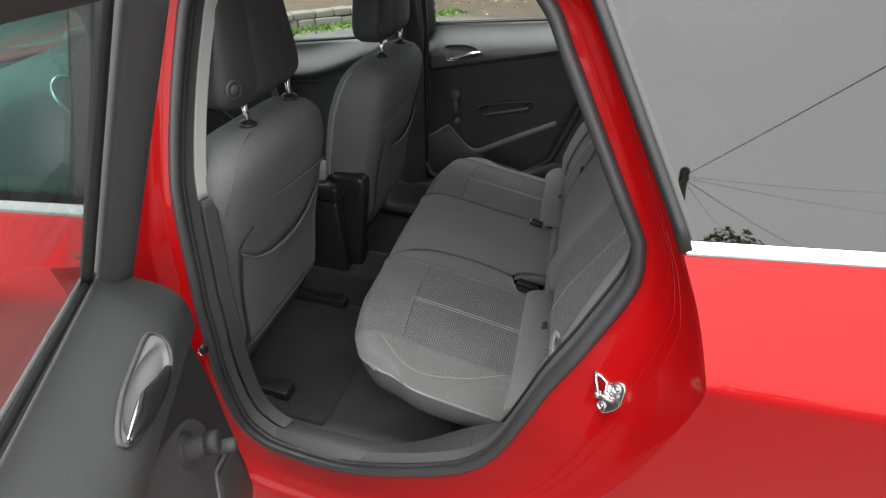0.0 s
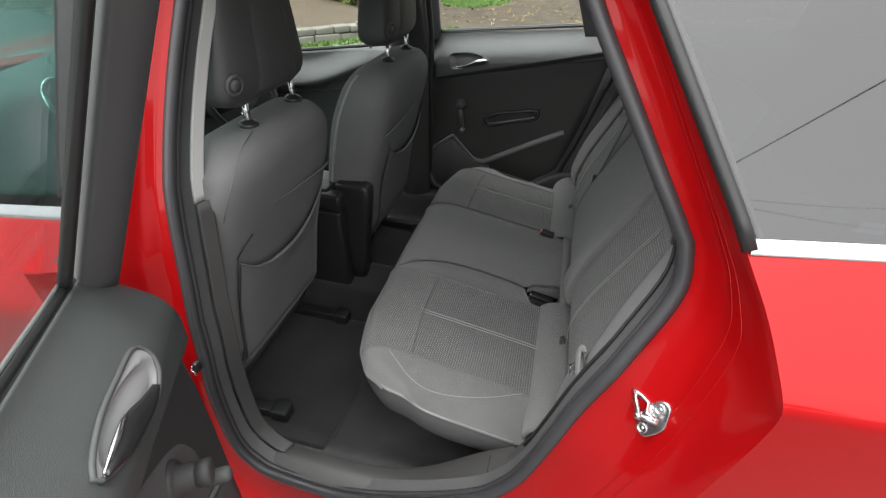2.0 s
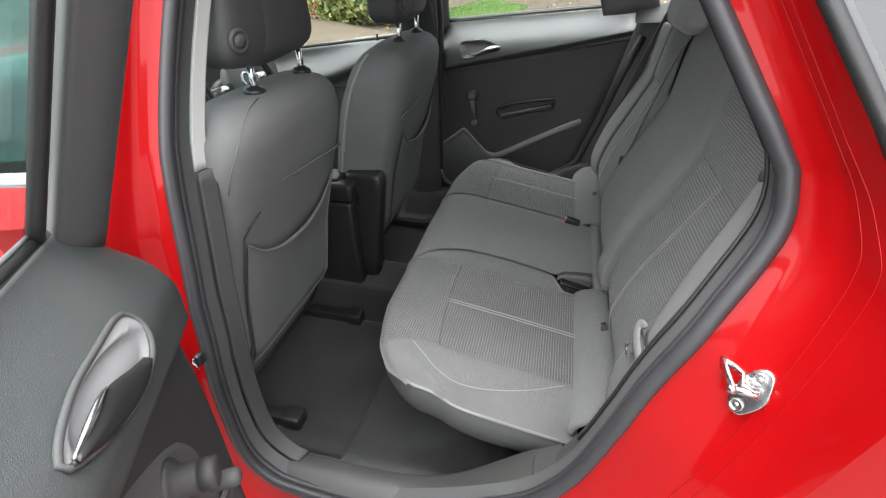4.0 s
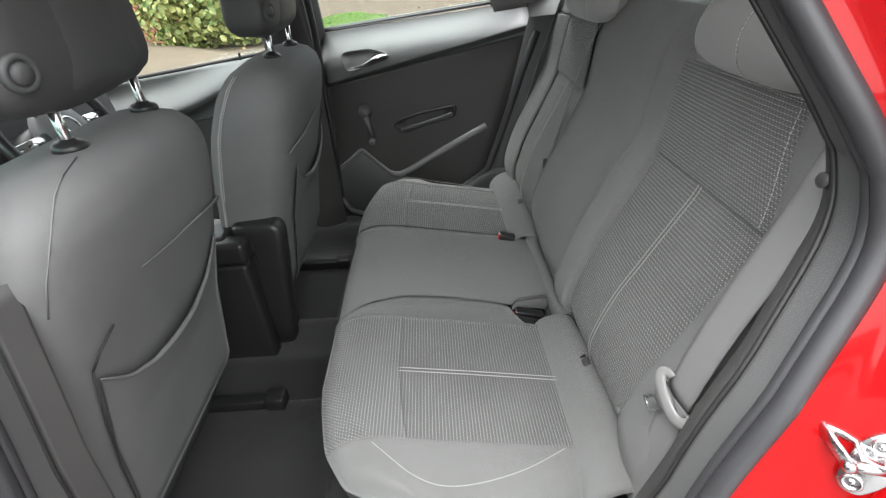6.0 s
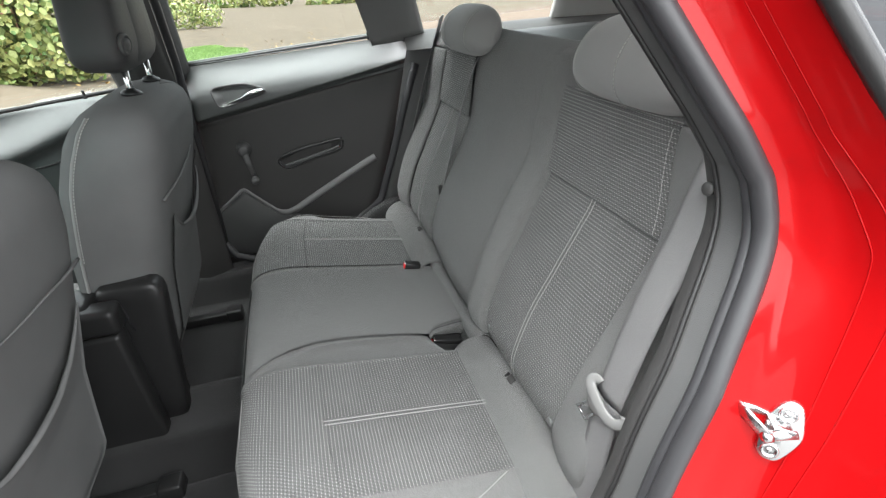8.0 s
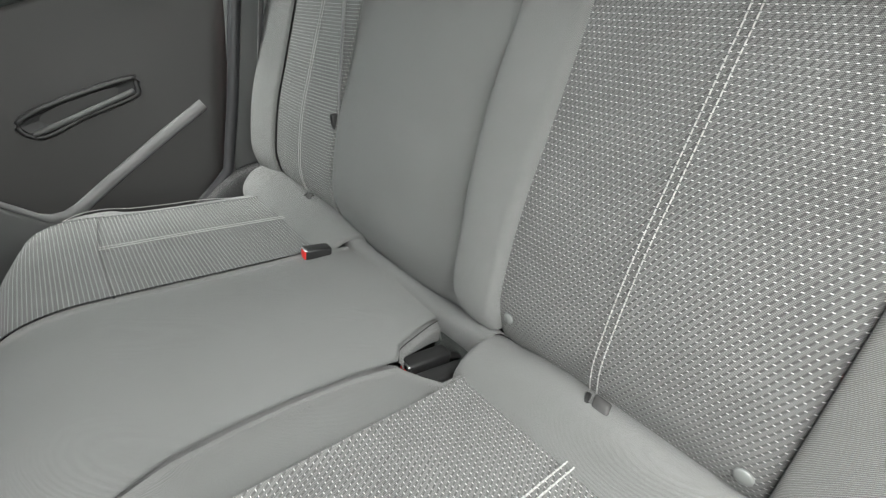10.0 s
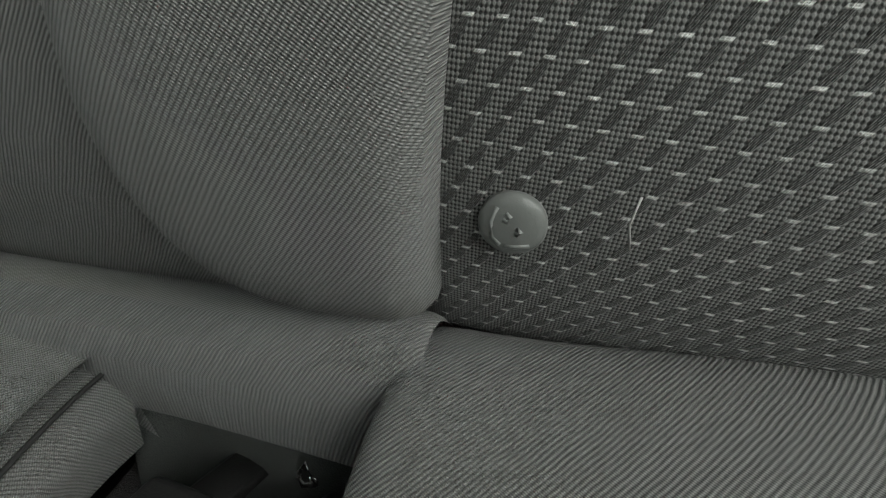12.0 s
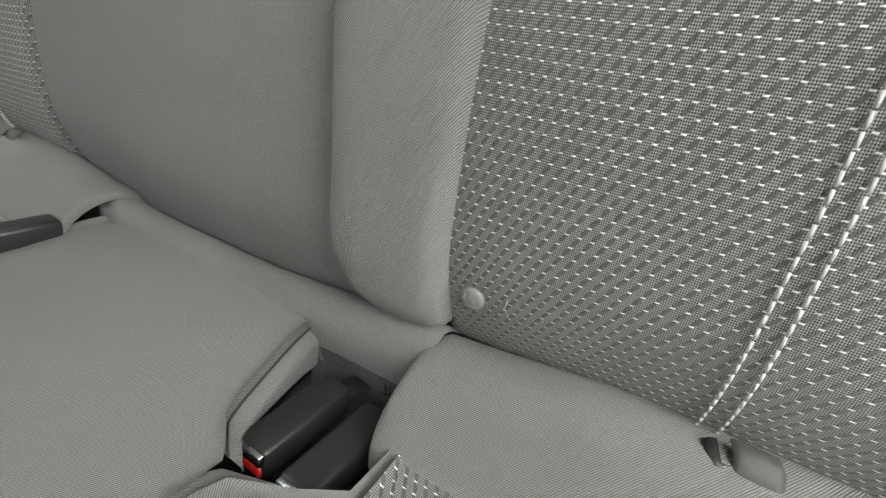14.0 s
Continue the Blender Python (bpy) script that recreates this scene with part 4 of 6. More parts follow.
buckle(0.275, -0.1235, 0.421, 0.070, -2, 14, "black belt buckle with a red button in the seat well")
buckle(0.269, -0.1670, 0.430, 0.074, 1, 19, "black belt buckle with a red button and worn metal edge")
buckle(0.279, 0.187, 0.458, 0.046, -4, 14, "black belt buckle with its red button showing", 0.0070)

# ---- rear seat: backrest ----
BACK = curve_at([(0.424, 0, 0.40), (0.408, 0, 0.43), (0.3955, 0, 0.46), (0.389, 0, 0.49), (0.3885, 0, 0.52), (0.395, 0, 0.55), (0.410, 0, 0.60), (0.429, 0, 0.65), (0.453, 0, 0.70), (0.476, 0, 0.75), (0.499, 0, 0.80), (0.518, 0, 0.845), (0.527, 0, 0.90), (0.533, 0, 0.95), (0.542, 0, 1.01), (0.56, 0, 1.10)])
BACKROW = [BACK(k / 400) for k in range(401)]
back_line = table([p.z for p in BACKROW], [p.x for p in BACKROW])


def bx(z):
    """How far back the face of the backrest lies: a belly above the crease, then a lean."""
    return back_line(z) + 9.0 * max(0, z - 1.01) ** 2


rest = base("folding_rear_seat", 0.45, 0, 0.40, "dark grey cloth rear backrest with flecked panels", "car seat")


def back_panel(name, y0, y1, z0, z1, out, material, puff=0.005, label="", nu=24, nv=24, shape=None, edge=0.012, tuck=0.0025, uvmap=None):
    def f(u, v):
        y, z = y0 + (y1 - y0) * u, z0 + (z1 - z0) * v
        if shape:
            y, z = shape(u, v, y, z)
        return Vector((bx(z) - out, y, z))
    return pad(name, f, nu, nv, puff, material, rest, label, uvmap or (lambda p: (-p.y, p.z * 1.038)), tuck, edge, flip=(y1 > y0))


def back_seat(m, in_y, out_y, rim_y):
    """One outer backrest; m is -1 on the near side."""
    s = lambda y: y * m
    low = back_panel("lower_insert", s(in_y - 0.013), s(out_y + 0.008), 0.435, 0.857, 0.000, FLECK, 0.006, "flecked dark woven backrest panel", 36, 40, edge=0.016, tuck=0.007)
    taper = lambda u, v, y, z: (y * (1 - 0.055 * u * smooth((z - 0.857) / 0.15)), z)
    back_panel("upper_insert", s(in_y - 0.013), s(out_y + 0.008), 0.852, 1.014, 0.007, FLECK, 0.003, "flecked dark woven upper panel", 26, 24, taper)
    back_panel("top_band", s(in_y - 0.013), s(out_y + 0.008), 1.010, 1.078, 0.008, TWILL, 0.006, "plain twill top band", 20, 14, taper)
    return low


INSERT = {-1: back_seat(-1, 0.192, 0.500, 0.62), 1: back_seat(1, 0.292, 0.545, 0.66)}


def bolster(name, y0, y1, z0, z1, label, bulge=0.014, corner=0.0, m=-1):
    """A side bolster that turns back at its outer edge."""
    def f(u, v):
        z = z0 + (z1 - z0) * v
        ya = y0 * (1 - 0.055 * smooth((z - 0.857) / 0.15))
        y = ya + (y1 - ya) * u
        turn = max(0, (u - 0.72) / 0.28)
        x = bx(z) - 0.010 - bulge * math.sin(math.pi * min(1, u * 0.9)) + 0.04 * turn ** 2
        return Vector((x, y, z))
    return pad(name, f, 26, 40, 0.003, TWILL, rest, label, lambda p: (-p.y, p.z * 1.04), 0.007, 0.010, flip=(y1 > y0))


bolster("outer_bolster", -0.503, -0.635, 0.43, 1.012, "plain dark twill side bolster")
bolster("outer_bolster", 0.548, 0.69, 0.43, 1.012, "plain dark twill side bolster")
bolster("shoulder", -0.503, -0.63, 1.010, 1.078, "plain twill shoulder", 0.006)
bolster("shoulder", 0.548, 0.68, 1.010, 1.078, "plain twill shoulder", 0.006)


# inner bolster of the near seat, with a rounded foot
foot = table([-0.20, -0.175, -0.155, -0.141, -0.131, -0.124, -0.1205, -0.1190], [0.459, 0.4585, 0.460, 0.465, 0.475, 0.492, 0.518, 0.56])


def inner_bolster(u, v):
    y = -0.193 + 0.074 * (1 - (1 - u) ** 1.6)
    z0 = foot(y)
    z = z0 + (1.078 - z0) * v ** 1.3
    y += (y + 0.193) * 0.22 * smooth((z - 0.56) / 0.20)
    fade = 1 - 0.8 * smooth((z - 0.72) / 0.25)
    x = bx(z) - 0.003 - 0.007 * fade - 0.015 * fade * math.sin(math.pi * (0.15 + 0.6 * u))
    x += 0.009 * max(0.0, 1 - (z - z0) / 0.030) ** 2
    return Vector((x, y, z))


pad("inner_bolster", inner_bolster, 22, 70, 0.003, TWILL, rest, "plain dark twill bolster with a rounded foot", lambda p: (-p.y, p.z * 1.04), 0.020, 0.017, flip=True)


def mid_back(u, v):
    z = 0.424 + 0.661 * v
    y0 = -0.168
    y = y0 + (0.284 - y0) * u
    return Vector((bx(z) + 0.004 * (1 - smooth((z - 0.72) / 0.25)) - 0.006 * (1 - smooth((z - 0.43) / 0.03)) - 0.010 * math.sin(math.pi * u) + 0.012 * (1 - smooth((y + 0.125) / 0.035)) * smooth((z - 0.445) / 0.03), y, z))


pad("middle_back", mid_back, 30, 40, 0.006, TWILL, rest, "plain dark twill middle backrest", lambda p: (-p.y, p.z * 1.04), 0.006, 0.018, flip=True)
# foam core behind the covers
block("backrest_core", (0.0, -0.60, 0.0), (0.10, 0.655, 0.63), BACKCLOTH, rest, "dark backrest shell", 0.03, 3, Matrix(((1, 0, 0.279, 0.405), (0, 1, 0, 0), (0, 0, 1, 0.425), (0, 0, 0, 1))))
for m, yc in ((-1, -0.340), (1, 0.405)):
    for dy in (-0.0045, 0.0045):
        g = lambda t: Vector((bx(0.47 + 0.382 * t) - 0.0030 - 0.0055 * math.sin(math.pi * (0.08 + 0.84 * t)), yc + dy - m * 0.009 * (0.5 - t), 0.47 + 0.382 * t))
        stitching("centre_stitching", g, 0.39, INSERT[m], pitch=0.0062, size=0.0008, gap=0.18, normal=(-1, 0, 0.28))
stitching("top_stitching", lambda t: Vector((bx(1.013) - 0.0125, -0.30 - 0.185 * t, 1.011 + 0.004 * t)), 0.185, rest, pitch=0.0060, size=0.0009, normal=(-1, 0, 0.28))
stitching("top_stitching", lambda t: Vector((bx(1.016) - 0.0125, -0.225 - 0.045 * t, 1.016)), 0.045, rest, pitch=0.0060, size=0.0008, normal=(-1, 0, 0.28))
stitching("insert_stitching", lambda t: Vector((bx(0.862 + 0.145 * t) - 0.0145, -0.497 * (1 - 0.050 * smooth((0.145 * t + 0.005) / 0.15)), 0.862 + 0.145 * t)), 0.15, rest, pitch=0.0062, size=0.0007, normal=(-1, 0, 0.28))
g2 = curve_at([(bx(0.984) - 0.006, -0.60, 0.984), (bx(0.97) + 0.002, -0.625, 0.97), (bx(0.9) + 0.02, -0.634, 0.9), (bx(0.7) + 0.022, -0.636, 0.70), (bx(0.5) + 0.02, -0.636, 0.5)])
stitching("edge_stitching", g2, 0.52, rest, pitch=0.0062, size=0.0009, normal=(-0.6, -0.7, 0.2))

# small moulded button pinned to the panel, with a plain raised mark
bp, bn = Vector((bx(0.4975) - 0.0022, -0.2060, 0.4975)), Vector((-1, 0, 0.05)).normalized()
pin = turned("pin_button", [(0.0075, -0.002), (0.0077, 0.0008), (0.0071, 0.0017), (0.0056, 0.0024), (0.0030, 0.0028), (0.0008, 0.0029)], facing(bp, bn), BUTTONGREY, rest, "round grey moulded pin with a raised mark", 32)
mk = facing(bp + bn * 0.0028, bn)
mark = bmesh.new()
for pts in (((-0.0035, 0.0045, -0.0006), (-0.0045, 0.001, -0.0004), (-0.0040, -0.003, -0.0004), (-0.002, -0.0046, -0.0004)), ((-0.0015, 0.0035, -0.0002), (-0.0005, 0.0028, -0.0001), (-0.0010, 0.0016, -0.0001), (-0.002, 0.0020, -0.0001)), ((0.0012, 0.0004, 0), (0.0022, -0.0004, 0), (0.0012, -0.0012, 0)), ((-0.001, -0.0048, -0.0004), (0.0015, -0.0046, -0.0004), (0.0045, -0.0038, -0.0007))):
    tube_bm(mark, [mk @ Vector(q) for q in pts], 0.0006, 6)
part("button_mark", mark, BUTTONGREY, pin)
turned("pin_button", [(0.0082, -0.002), (0.0084, 0.0008), (0.0078, 0.0017), (0.0060, 0.0024), (0.0008, 0.0029)], facing(Vector((bx(0.498) - 0.0022, -0.484, 0.498)), bn), BUTTONGREY, rest, "round grey moulded pin", 24)
rod("loose_thread", [Vector((bx(0.505 + dz) - 0.0065 - dx, y, 0.505 + dz)) for dx, y, dz in ((0, -0.2290, 0.006), (0.0012, -0.2282, 0.0005), (0.0, -0.2300, -0.006))], 0.00026, THREAD, rest, "stray pale thread", sides=5)

# child-seat tabs peeping out above the roll
for y in (-0.356, 0.352):
    tab = base("anchor_tab", 0.372, y, 0.45, "small black anchor tab in the seat crease", "anchor tab", "anchor tabs")
    pad("tab", lambda u, v: Vector((0.362 + 0.018 * u, y - 0.011 + 0.020 * v + 0.004 * u, 0.476 + 0.008 * u + 0.005 * math.sin(math.pi * u))), 10, 10, 0.001, SIDETRIM, tab, "", None, 0.002, 0.004)
    rod("tab_edge", [(0.366, y + 0.009, 0.476), (0.366, y + 0.016, 0.477), (0.376, y + 0.020, 0.480)], 0.0036, BLACK, tab, sides=6)


def rear_headrest(y, name, w, arcs):
    h = base(name, 0.56, y, 1.04, "low rounded dark cloth rear head restraint with pale stitching", "head restraint", "rear head restraints")
    X0, Z0, DX, DZ = 0.548, 1.080, 0.056, 0.058

    def at(yy, t, grow=1.0):
        a = abs(yy - y) / w
        s = math.sqrt(max(0.0, 1 - min(1, a) ** 3.6))
        c, sn = math.cos(t), math.sin(t)
        return Vector((X0 + (DX * s + 0.004) * grow * c * (1.0 if c < 0 else 0.8), yy, Z0 - 0.020 * (1 - s) + (DZ * s + 0.006) * grow * sn * (1.0 if sn < 0 else 0.9) + 0.012 * c))
    cover_ = loft("cover", [[at(y - w + 2 * w * k / 22, 2 * math.pi * j / 30) for j in range(30)] for k in range(23)], TWILL, h)
    for dy in arcs:
        f = curve_at([at(y + dy, math.pi + 1.2 - 2.5 * j / 24, 1.02) for j in range(25)])
        stitching("stitching", f, 0.17, cover_, pitch=0.0065, size=0.0009, normal=(-1, 0, 0))
    for dy in (-0.05, 0.05):
        rod("post", [(bx(1.0) + 0.035, y + dy, 0.99), (0.565, y + dy, 1.08)], 0.006, CHROME, h, sides=10)
    return h


rear_headrest(-0.368, "rear_headrest", 0.146, (0.10, -0.015))
rear_headrest(0.348, "rear_headrest", 0.162, (-0.10, 0.05))


# ---- seat belts ----
def webbing(name, pts, width, across, parent, label=""):
    f = curve_at(pts)
    A = Vector(across).normalized()
    return sheet(name, lambda u, v: f(u) + A * width * (v - 0.5) + Vector((-0.0015 * math.sin(math.pi * v), 0, 0)), 40, 6, WEBBING, parent, label, thick=0.0014)


near_belt = base("rear_seat_belt", 0.36, -0.60, 0.43, "grey webbing seat belt with its tongue parked", "seat belt", "rear seat belts")
webbing("webbing", [(0.535, -0.575, 1.16), (0.483, -0.588, 0.975), (0.430, -0.591, 0.80), (0.396, -0.598, 0.672)], 0.050, (0.03, -1, 0.02), near_belt, "wide grey webbing")
webbing("lower_webbing", [(0.394, -0.600, 0.668), (0.380, -0.610, 0.575), (0.366, -0.618, 0.45)], 0.047, (0.10, -0.95, 0.1), near_belt, "folded lower webbing")


def tongue(parent, m):
    N = m.to_3x3() @ Vector((0, 0, 1))
    bar = curve_at([m @ Vector(q) for q in ((-0.023, 0.014, 0.003), (-0.029, 0.013, 0.004), (-0.0325, 0.007, 0.005), (-0.029, -0.001, 0.006), (-0.014, -0.006, 0.007), (0.012, -0.007, 0.007), (0.028, -0.003, 0.006), (0.034, 0.005, 0.005), (0.034, 0.014, 0.004), (0.028, 0.019, 0.003))])
    grip = rod("tongue_grip", [bar(k / 48) for k in range(49)], lambda t: 0.0062 + 0.0030 * smooth(min(t, 1 - t) / 0.3), GREYPLASTIC, parent, "pale grey plastic belt tongue", sides=14, flat=0.34, up=N)
    sec = lambda y, w, d: [m @ Vector((w * math.copysign(abs(math.cos(t)) ** 0.5, math.cos(t)), y, d * math.sin(t))) for t in [2 * math.pi * j / 16 for j in range(16)]]
    loft("tongue_neck", [sec(-0.004, 0.029, 0.0050), sec(-0.011, 0.026, 0.0052), sec(-0.018, 0.018, 0.0045), sec(-0.027, 0.0120, 0.0032)], GREYPLASTIC, grip)
    bm = bmesh.new()
    sq = [m @ Vector(q) for q in ((-0.0095, -0.027, 0), (0.0095, -0.027, 0), (0.0095, -0.049, 0), (-0.0095, -0.049, 0))]
    tube_bm(bm, sq, 0.0032, 6, closed=True, flat=0.45, up=N)
    part("tongue_blade", bm, ZINC, grip, "bright metal tongue")


tongue(near_belt, Matrix.Translation((0.390, -0.598, 0.672)) @ Matrix(((0.10, 0.35, -0.93, 0), (-0.85, -0.45, -0.26, 0), (-0.51, 0.82, 0.25, 0), (0, 0, 0, 1))))
far_belt = base("rear_seat_belt", 0.40, 0.66, 0.43, "grey webbing seat belt hanging by the far door", "seat belt", "rear seat belts")
webbing("webbing", [(0.55, 0.61, 1.10), (0.49, 0.635, 0.90), (0.43, 0.665, 0.66), (0.395, 0.675, 0.48)], 0.047, (0.5, 0.75, 0.1), far_belt)
turned("guide_pin", [(0.006, 0), (0.006, 0.01), (0.004, 0.014), (0.001, 0.015)], facing((0.425, 0.645, 0.66), (-1, -0.3, 0)), BLACK, far_belt)
mid_belt = base("rear_seat_belt", 0.44, 0.287, 0.5, "grey middle seat belt lying in the backrest gap", "seat belt", "rear seat belts")
webbing("webbing", [(0.565, 0.235, 1.07), (0.525, 0.262, 0.985), (0.492, 0.283, 0.86), (0.452, 0.290, 0.70), (0.425, 0.289, 0.60)], 0.030, (0.25, 0.9, -0.25), mid_belt)
block("tongue_blade", (0.423, 0.281, 0.565), (0.431, 0.290, 0.625), ZINC, mid_belt, "metal tongue in the gap", 0.002)
block("tongue_grip", (0.421, 0.282, 0.60), (0.434, 0.293, 0.655), BLACK, mid_belt, "black belt tongue", 0.003)

# ---- front seats ----
def front_seat(yc, xs, hy, label):
    """yc: middle of the seat, xs: how far back it is set, hy: middle of its head restraint."""
    s = base("front_seat", xs - 0.6, yc, 0.18, label, "car seat", "front seats")
    rear = table([0.28, 0.36, 0.42, 0.60, 0.75, 0.86, 0.93, 0.965, 0.985, 0.994], [-0.50, -0.455, -0.425, -0.395, -0.352, -0.318, -0.305, -0.312, -0.330, -0.352])
    front = table([0.28, 0.45, 0.7, 0.85, 0.93, 0.97, 0.994], [-0.66, -0.60, -0.56, -0.53, -0.50, -0.47, -0.43])
    half = table([0.28, 0.45, 0.70, 0.82, 0.90, 0.95, 0.98, 0.994], [0.220, 0.241, 0.249, 0.247, 0.240, 0.222, 0.194, 0.158])

    def skin(z, t):
        a, b, w = xs + rear(z), xs + front(z), half(z)
        cx, rx = (a + b) / 2, (a - b) / 2
        c, sn = math.cos(t), math.sin(t)
        flare = 0.030 * smooth((-c + 0.2) / 0.8) * smooth((0.97 - z) / 0.2)
        return Vector((cx + rx * math.copysign(abs(c) ** 0.5, c), yc + (w + flare) * math.copysign(abs(sn) ** 0.42, sn), z))
    rings = [[skin(0.28 + (0.994 - 0.28) * (1 - (1 - k / 37) ** 1.4), 2 * math.pi * j / 56) for j in range(56)] for k in range(38)]
    br = loft("backrest", rings, BACKCLOTH, s, "plain charcoal cloth seat back")
    # map pocket sewn on the back
    m = -1 if yc < 0 else 1

    def at(y, z, out=0.002):
        """On the rear face: y outward from the middle of the seat towards the door."""
        k = max(0, (abs(y) - 0.16) / 0.075)
        return Vector((xs + rear(z) + out - 0.018 * k * k, yc + y * m, z))
    lip = table([-0.165, -0.145, -0.10, -0.02, 0.05, 0.11, 0.165, 0.21], [0.745, 0.722, 0.688, 0.668, 0.668, 0.676, 0.700, 0.745])

    def pocket(u, v):
        y = 0.205 - 0.37 * u
        top = lip(y)
        z = 0.385 + (top - 0.385) * v
        return at(y, z, 0.003 + 0.016 * v * v * math.sin(math.pi * u))
    mp = pad("map_pocket", pocket, 30, 34, 0.002, BACKCLOTH, s, "slack sewn cloth map pocket", None, 0.003, 0.010, flip=(m < 0))
    lip1 = curve_at([pocket(k / 16, 1.0) + Vector((0.002, 0, 0)) for k in range(17)])
    rod("pocket_lip", [lip1(t / 30) for t in range(31)], lambda t: 0.0015 + 0.0035 * math.sin(math.pi * t), BACKCLOTH, mp, "hemmed pocket opening", sides=7)
    lip2 = curve_at([at(0.085, 0.832, 0.000), at(0.02, 0.826, 0.005), at(-0.06, 0.822, 0.008), at(-0.13, 0.812, 0.006), at(-0.215, 0.797, 0.003)])
    rod("pocket_seam", [lip2(t / 20) for t in range(21)], lambda t: 0.0012 + 0.0022 * t, BACKCLOTH, br, "sewn fold", sides=6)
    rod("side_seam", [at(0.208, z, 0.0012) for z in (0.36, 0.45, 0.55, 0.65, 0.758)], 0.0014, DARKTHREAD, br, sides=6)
    rod("corner_seam", [at(0.208, 0.758, 0.0015), at(0.195, 0.778, 0.002), at(0.165, 0.797, 0.001)], 0.0016, DARKTHREAD, br, sides=6)
    rod("shoulder_seam", [skin(z, t) + Vector((0, 0, 0.001)) for z, t in ((0.86, 1.0 * m), (0.90, 0.92 * m), (0.935, 0.83 * m), (0.96, 0.72 * m), (0.976, 0.58 * m), (0.987, 0.40 * m), (0.992, 0.15 * m))], 0.0011, BACKCLOTH, br, sides=6)
    # pale stitched edge towards the middle of the car
    edge = [skin(z, -m * (2.35 if m < 0 else 1.9)) for z in (0.975, 0.95, 0.90, 0.85, 0.80, 0.72, 0.62, 0.50)]
    rod("side_piping", edge, 0.0032, TWILL, br, sides=6)
    st = curve_at([p + Vector((0.006, 0.003 * -m, 0.001)) for p in edge])
    stitching("stitching", lambda t: st(t * 0.6), 0.27, br, pitch=0.006, size=0.0009)
    # seat base
    rings = []
    for k in range(12):
        x = xs - 0.52 - 0.46 * k / 11
        top = 0.40 + 0.05 * k / 11 - 0.04 * smooth((k - 9) / 2)
        rings.append([Vector((x, yc + 0.245 * math.copysign(abs(math.cos(t)) ** 0.4, math.cos(t)), 0.32 + (top - 0.32) * math.copysign(abs(math.sin(t)) ** 0.5, math.sin(t)))) for t in [2 * math.pi * j / 32 for j in range(32)]])
    loft("seat", rings, BACKCLOTH, s, "charcoal cloth seat base")
    for dy in (-0.205, 0.205):
        fr = block("floor_rail", (xs - 0.95, yc + dy - 0.016, 0.172), (xs - 0.355, yc + dy + 0.016, 0.204), BLACK, s, "black steel floor rail", 0.004)
        block("rail_cap", (xs - 0.402, yc + dy - 0.024, 0.172), (xs - 0.350, yc + dy + 0.024, 0.214), BLACK, fr, "black plastic rail end", 0.007)
    # head restraint: cloth front, moulded back
    hx = xs - 0.395
    rings = []
    for k in range(22):
        a = k / 21
        z = 1.035 + 0.285 * a
        w = 0.166 * (1 - 0.36 * a ** 1.2) * math.sqrt(max(0.05, 1 - abs(2 * a - 1) ** 9))
        d = 0.060 * (1 - 0.2 * a) * math.sqrt(max(0.06, 1 - abs(2 * a - 1) ** 6))
        cx = hx + 0.015 * a
        rings.append([Vector((cx + d * math.copysign(abs(math.cos(t)) ** 0.4, math.cos(t)), hy + w * math.copysign(abs(math.sin(t)) ** 0.36, math.sin(t)), z)) for t in [2 * math.pi * j / 40 for j in range(40)]])
    hr = loft("head_restraint", rings, HEADCLOTH, s, "tall dark head restraint")
    shell = lambda u, v: Vector((hx + 0.0605 + 0.001 * v - 0.030 * (2 * u - 1) ** 4, hy + (-0.105 + 0.245 * u) * (1 - 0.34 * v), 1.056 + 0.24 * v))
    pad("rear_shell", shell, 20, 20, 0.006, HEADCLOTH, hr, "smooth moulded back of the head restraint", None, 0.012, 0.03)
    bpos = Vector((hx + 0.0565, hy - 0.130, 1.097))
    turned("release_knob", [(0.021, -0.004), (0.021, 0.002), (0.018, 0.004), (0.0145, 0.0035), (0.0135, 0.001), (0.012, 0.001), (0.0115, 0.005), (0.002, 0.006)], facing(bpos, (0.96, -0.22, -0.13)), TRIM, hr, "round dark release button", 24)
    for dy in (-0.093, 0.093):
        py, px = hy + 0.022 + dy, xs - 0.374
        po = rod("post", [(px - 0.006, py, 0.97), (px, py, 1.01), (px + 0.002, py, 1.06)], 0.0068, CHROME, s, "bright steel post", sides=12)
        turned("post_collar", [(0.021, -0.004), (0.021, 0.002), (0.017, 0.006), (0.010, 0.008), (0.008, 0.011)], facing((px, py, 0.997), (0.12, 0, 1)), BLACK, po, "black plastic collar", 20)
    return s


front_seat(-0.355, 0.0, -0.325, "charcoal cloth front passenger seat seen from behind")
front_seat(0.300, 0.090, 0.300, "charcoal cloth driver's seat set further back")

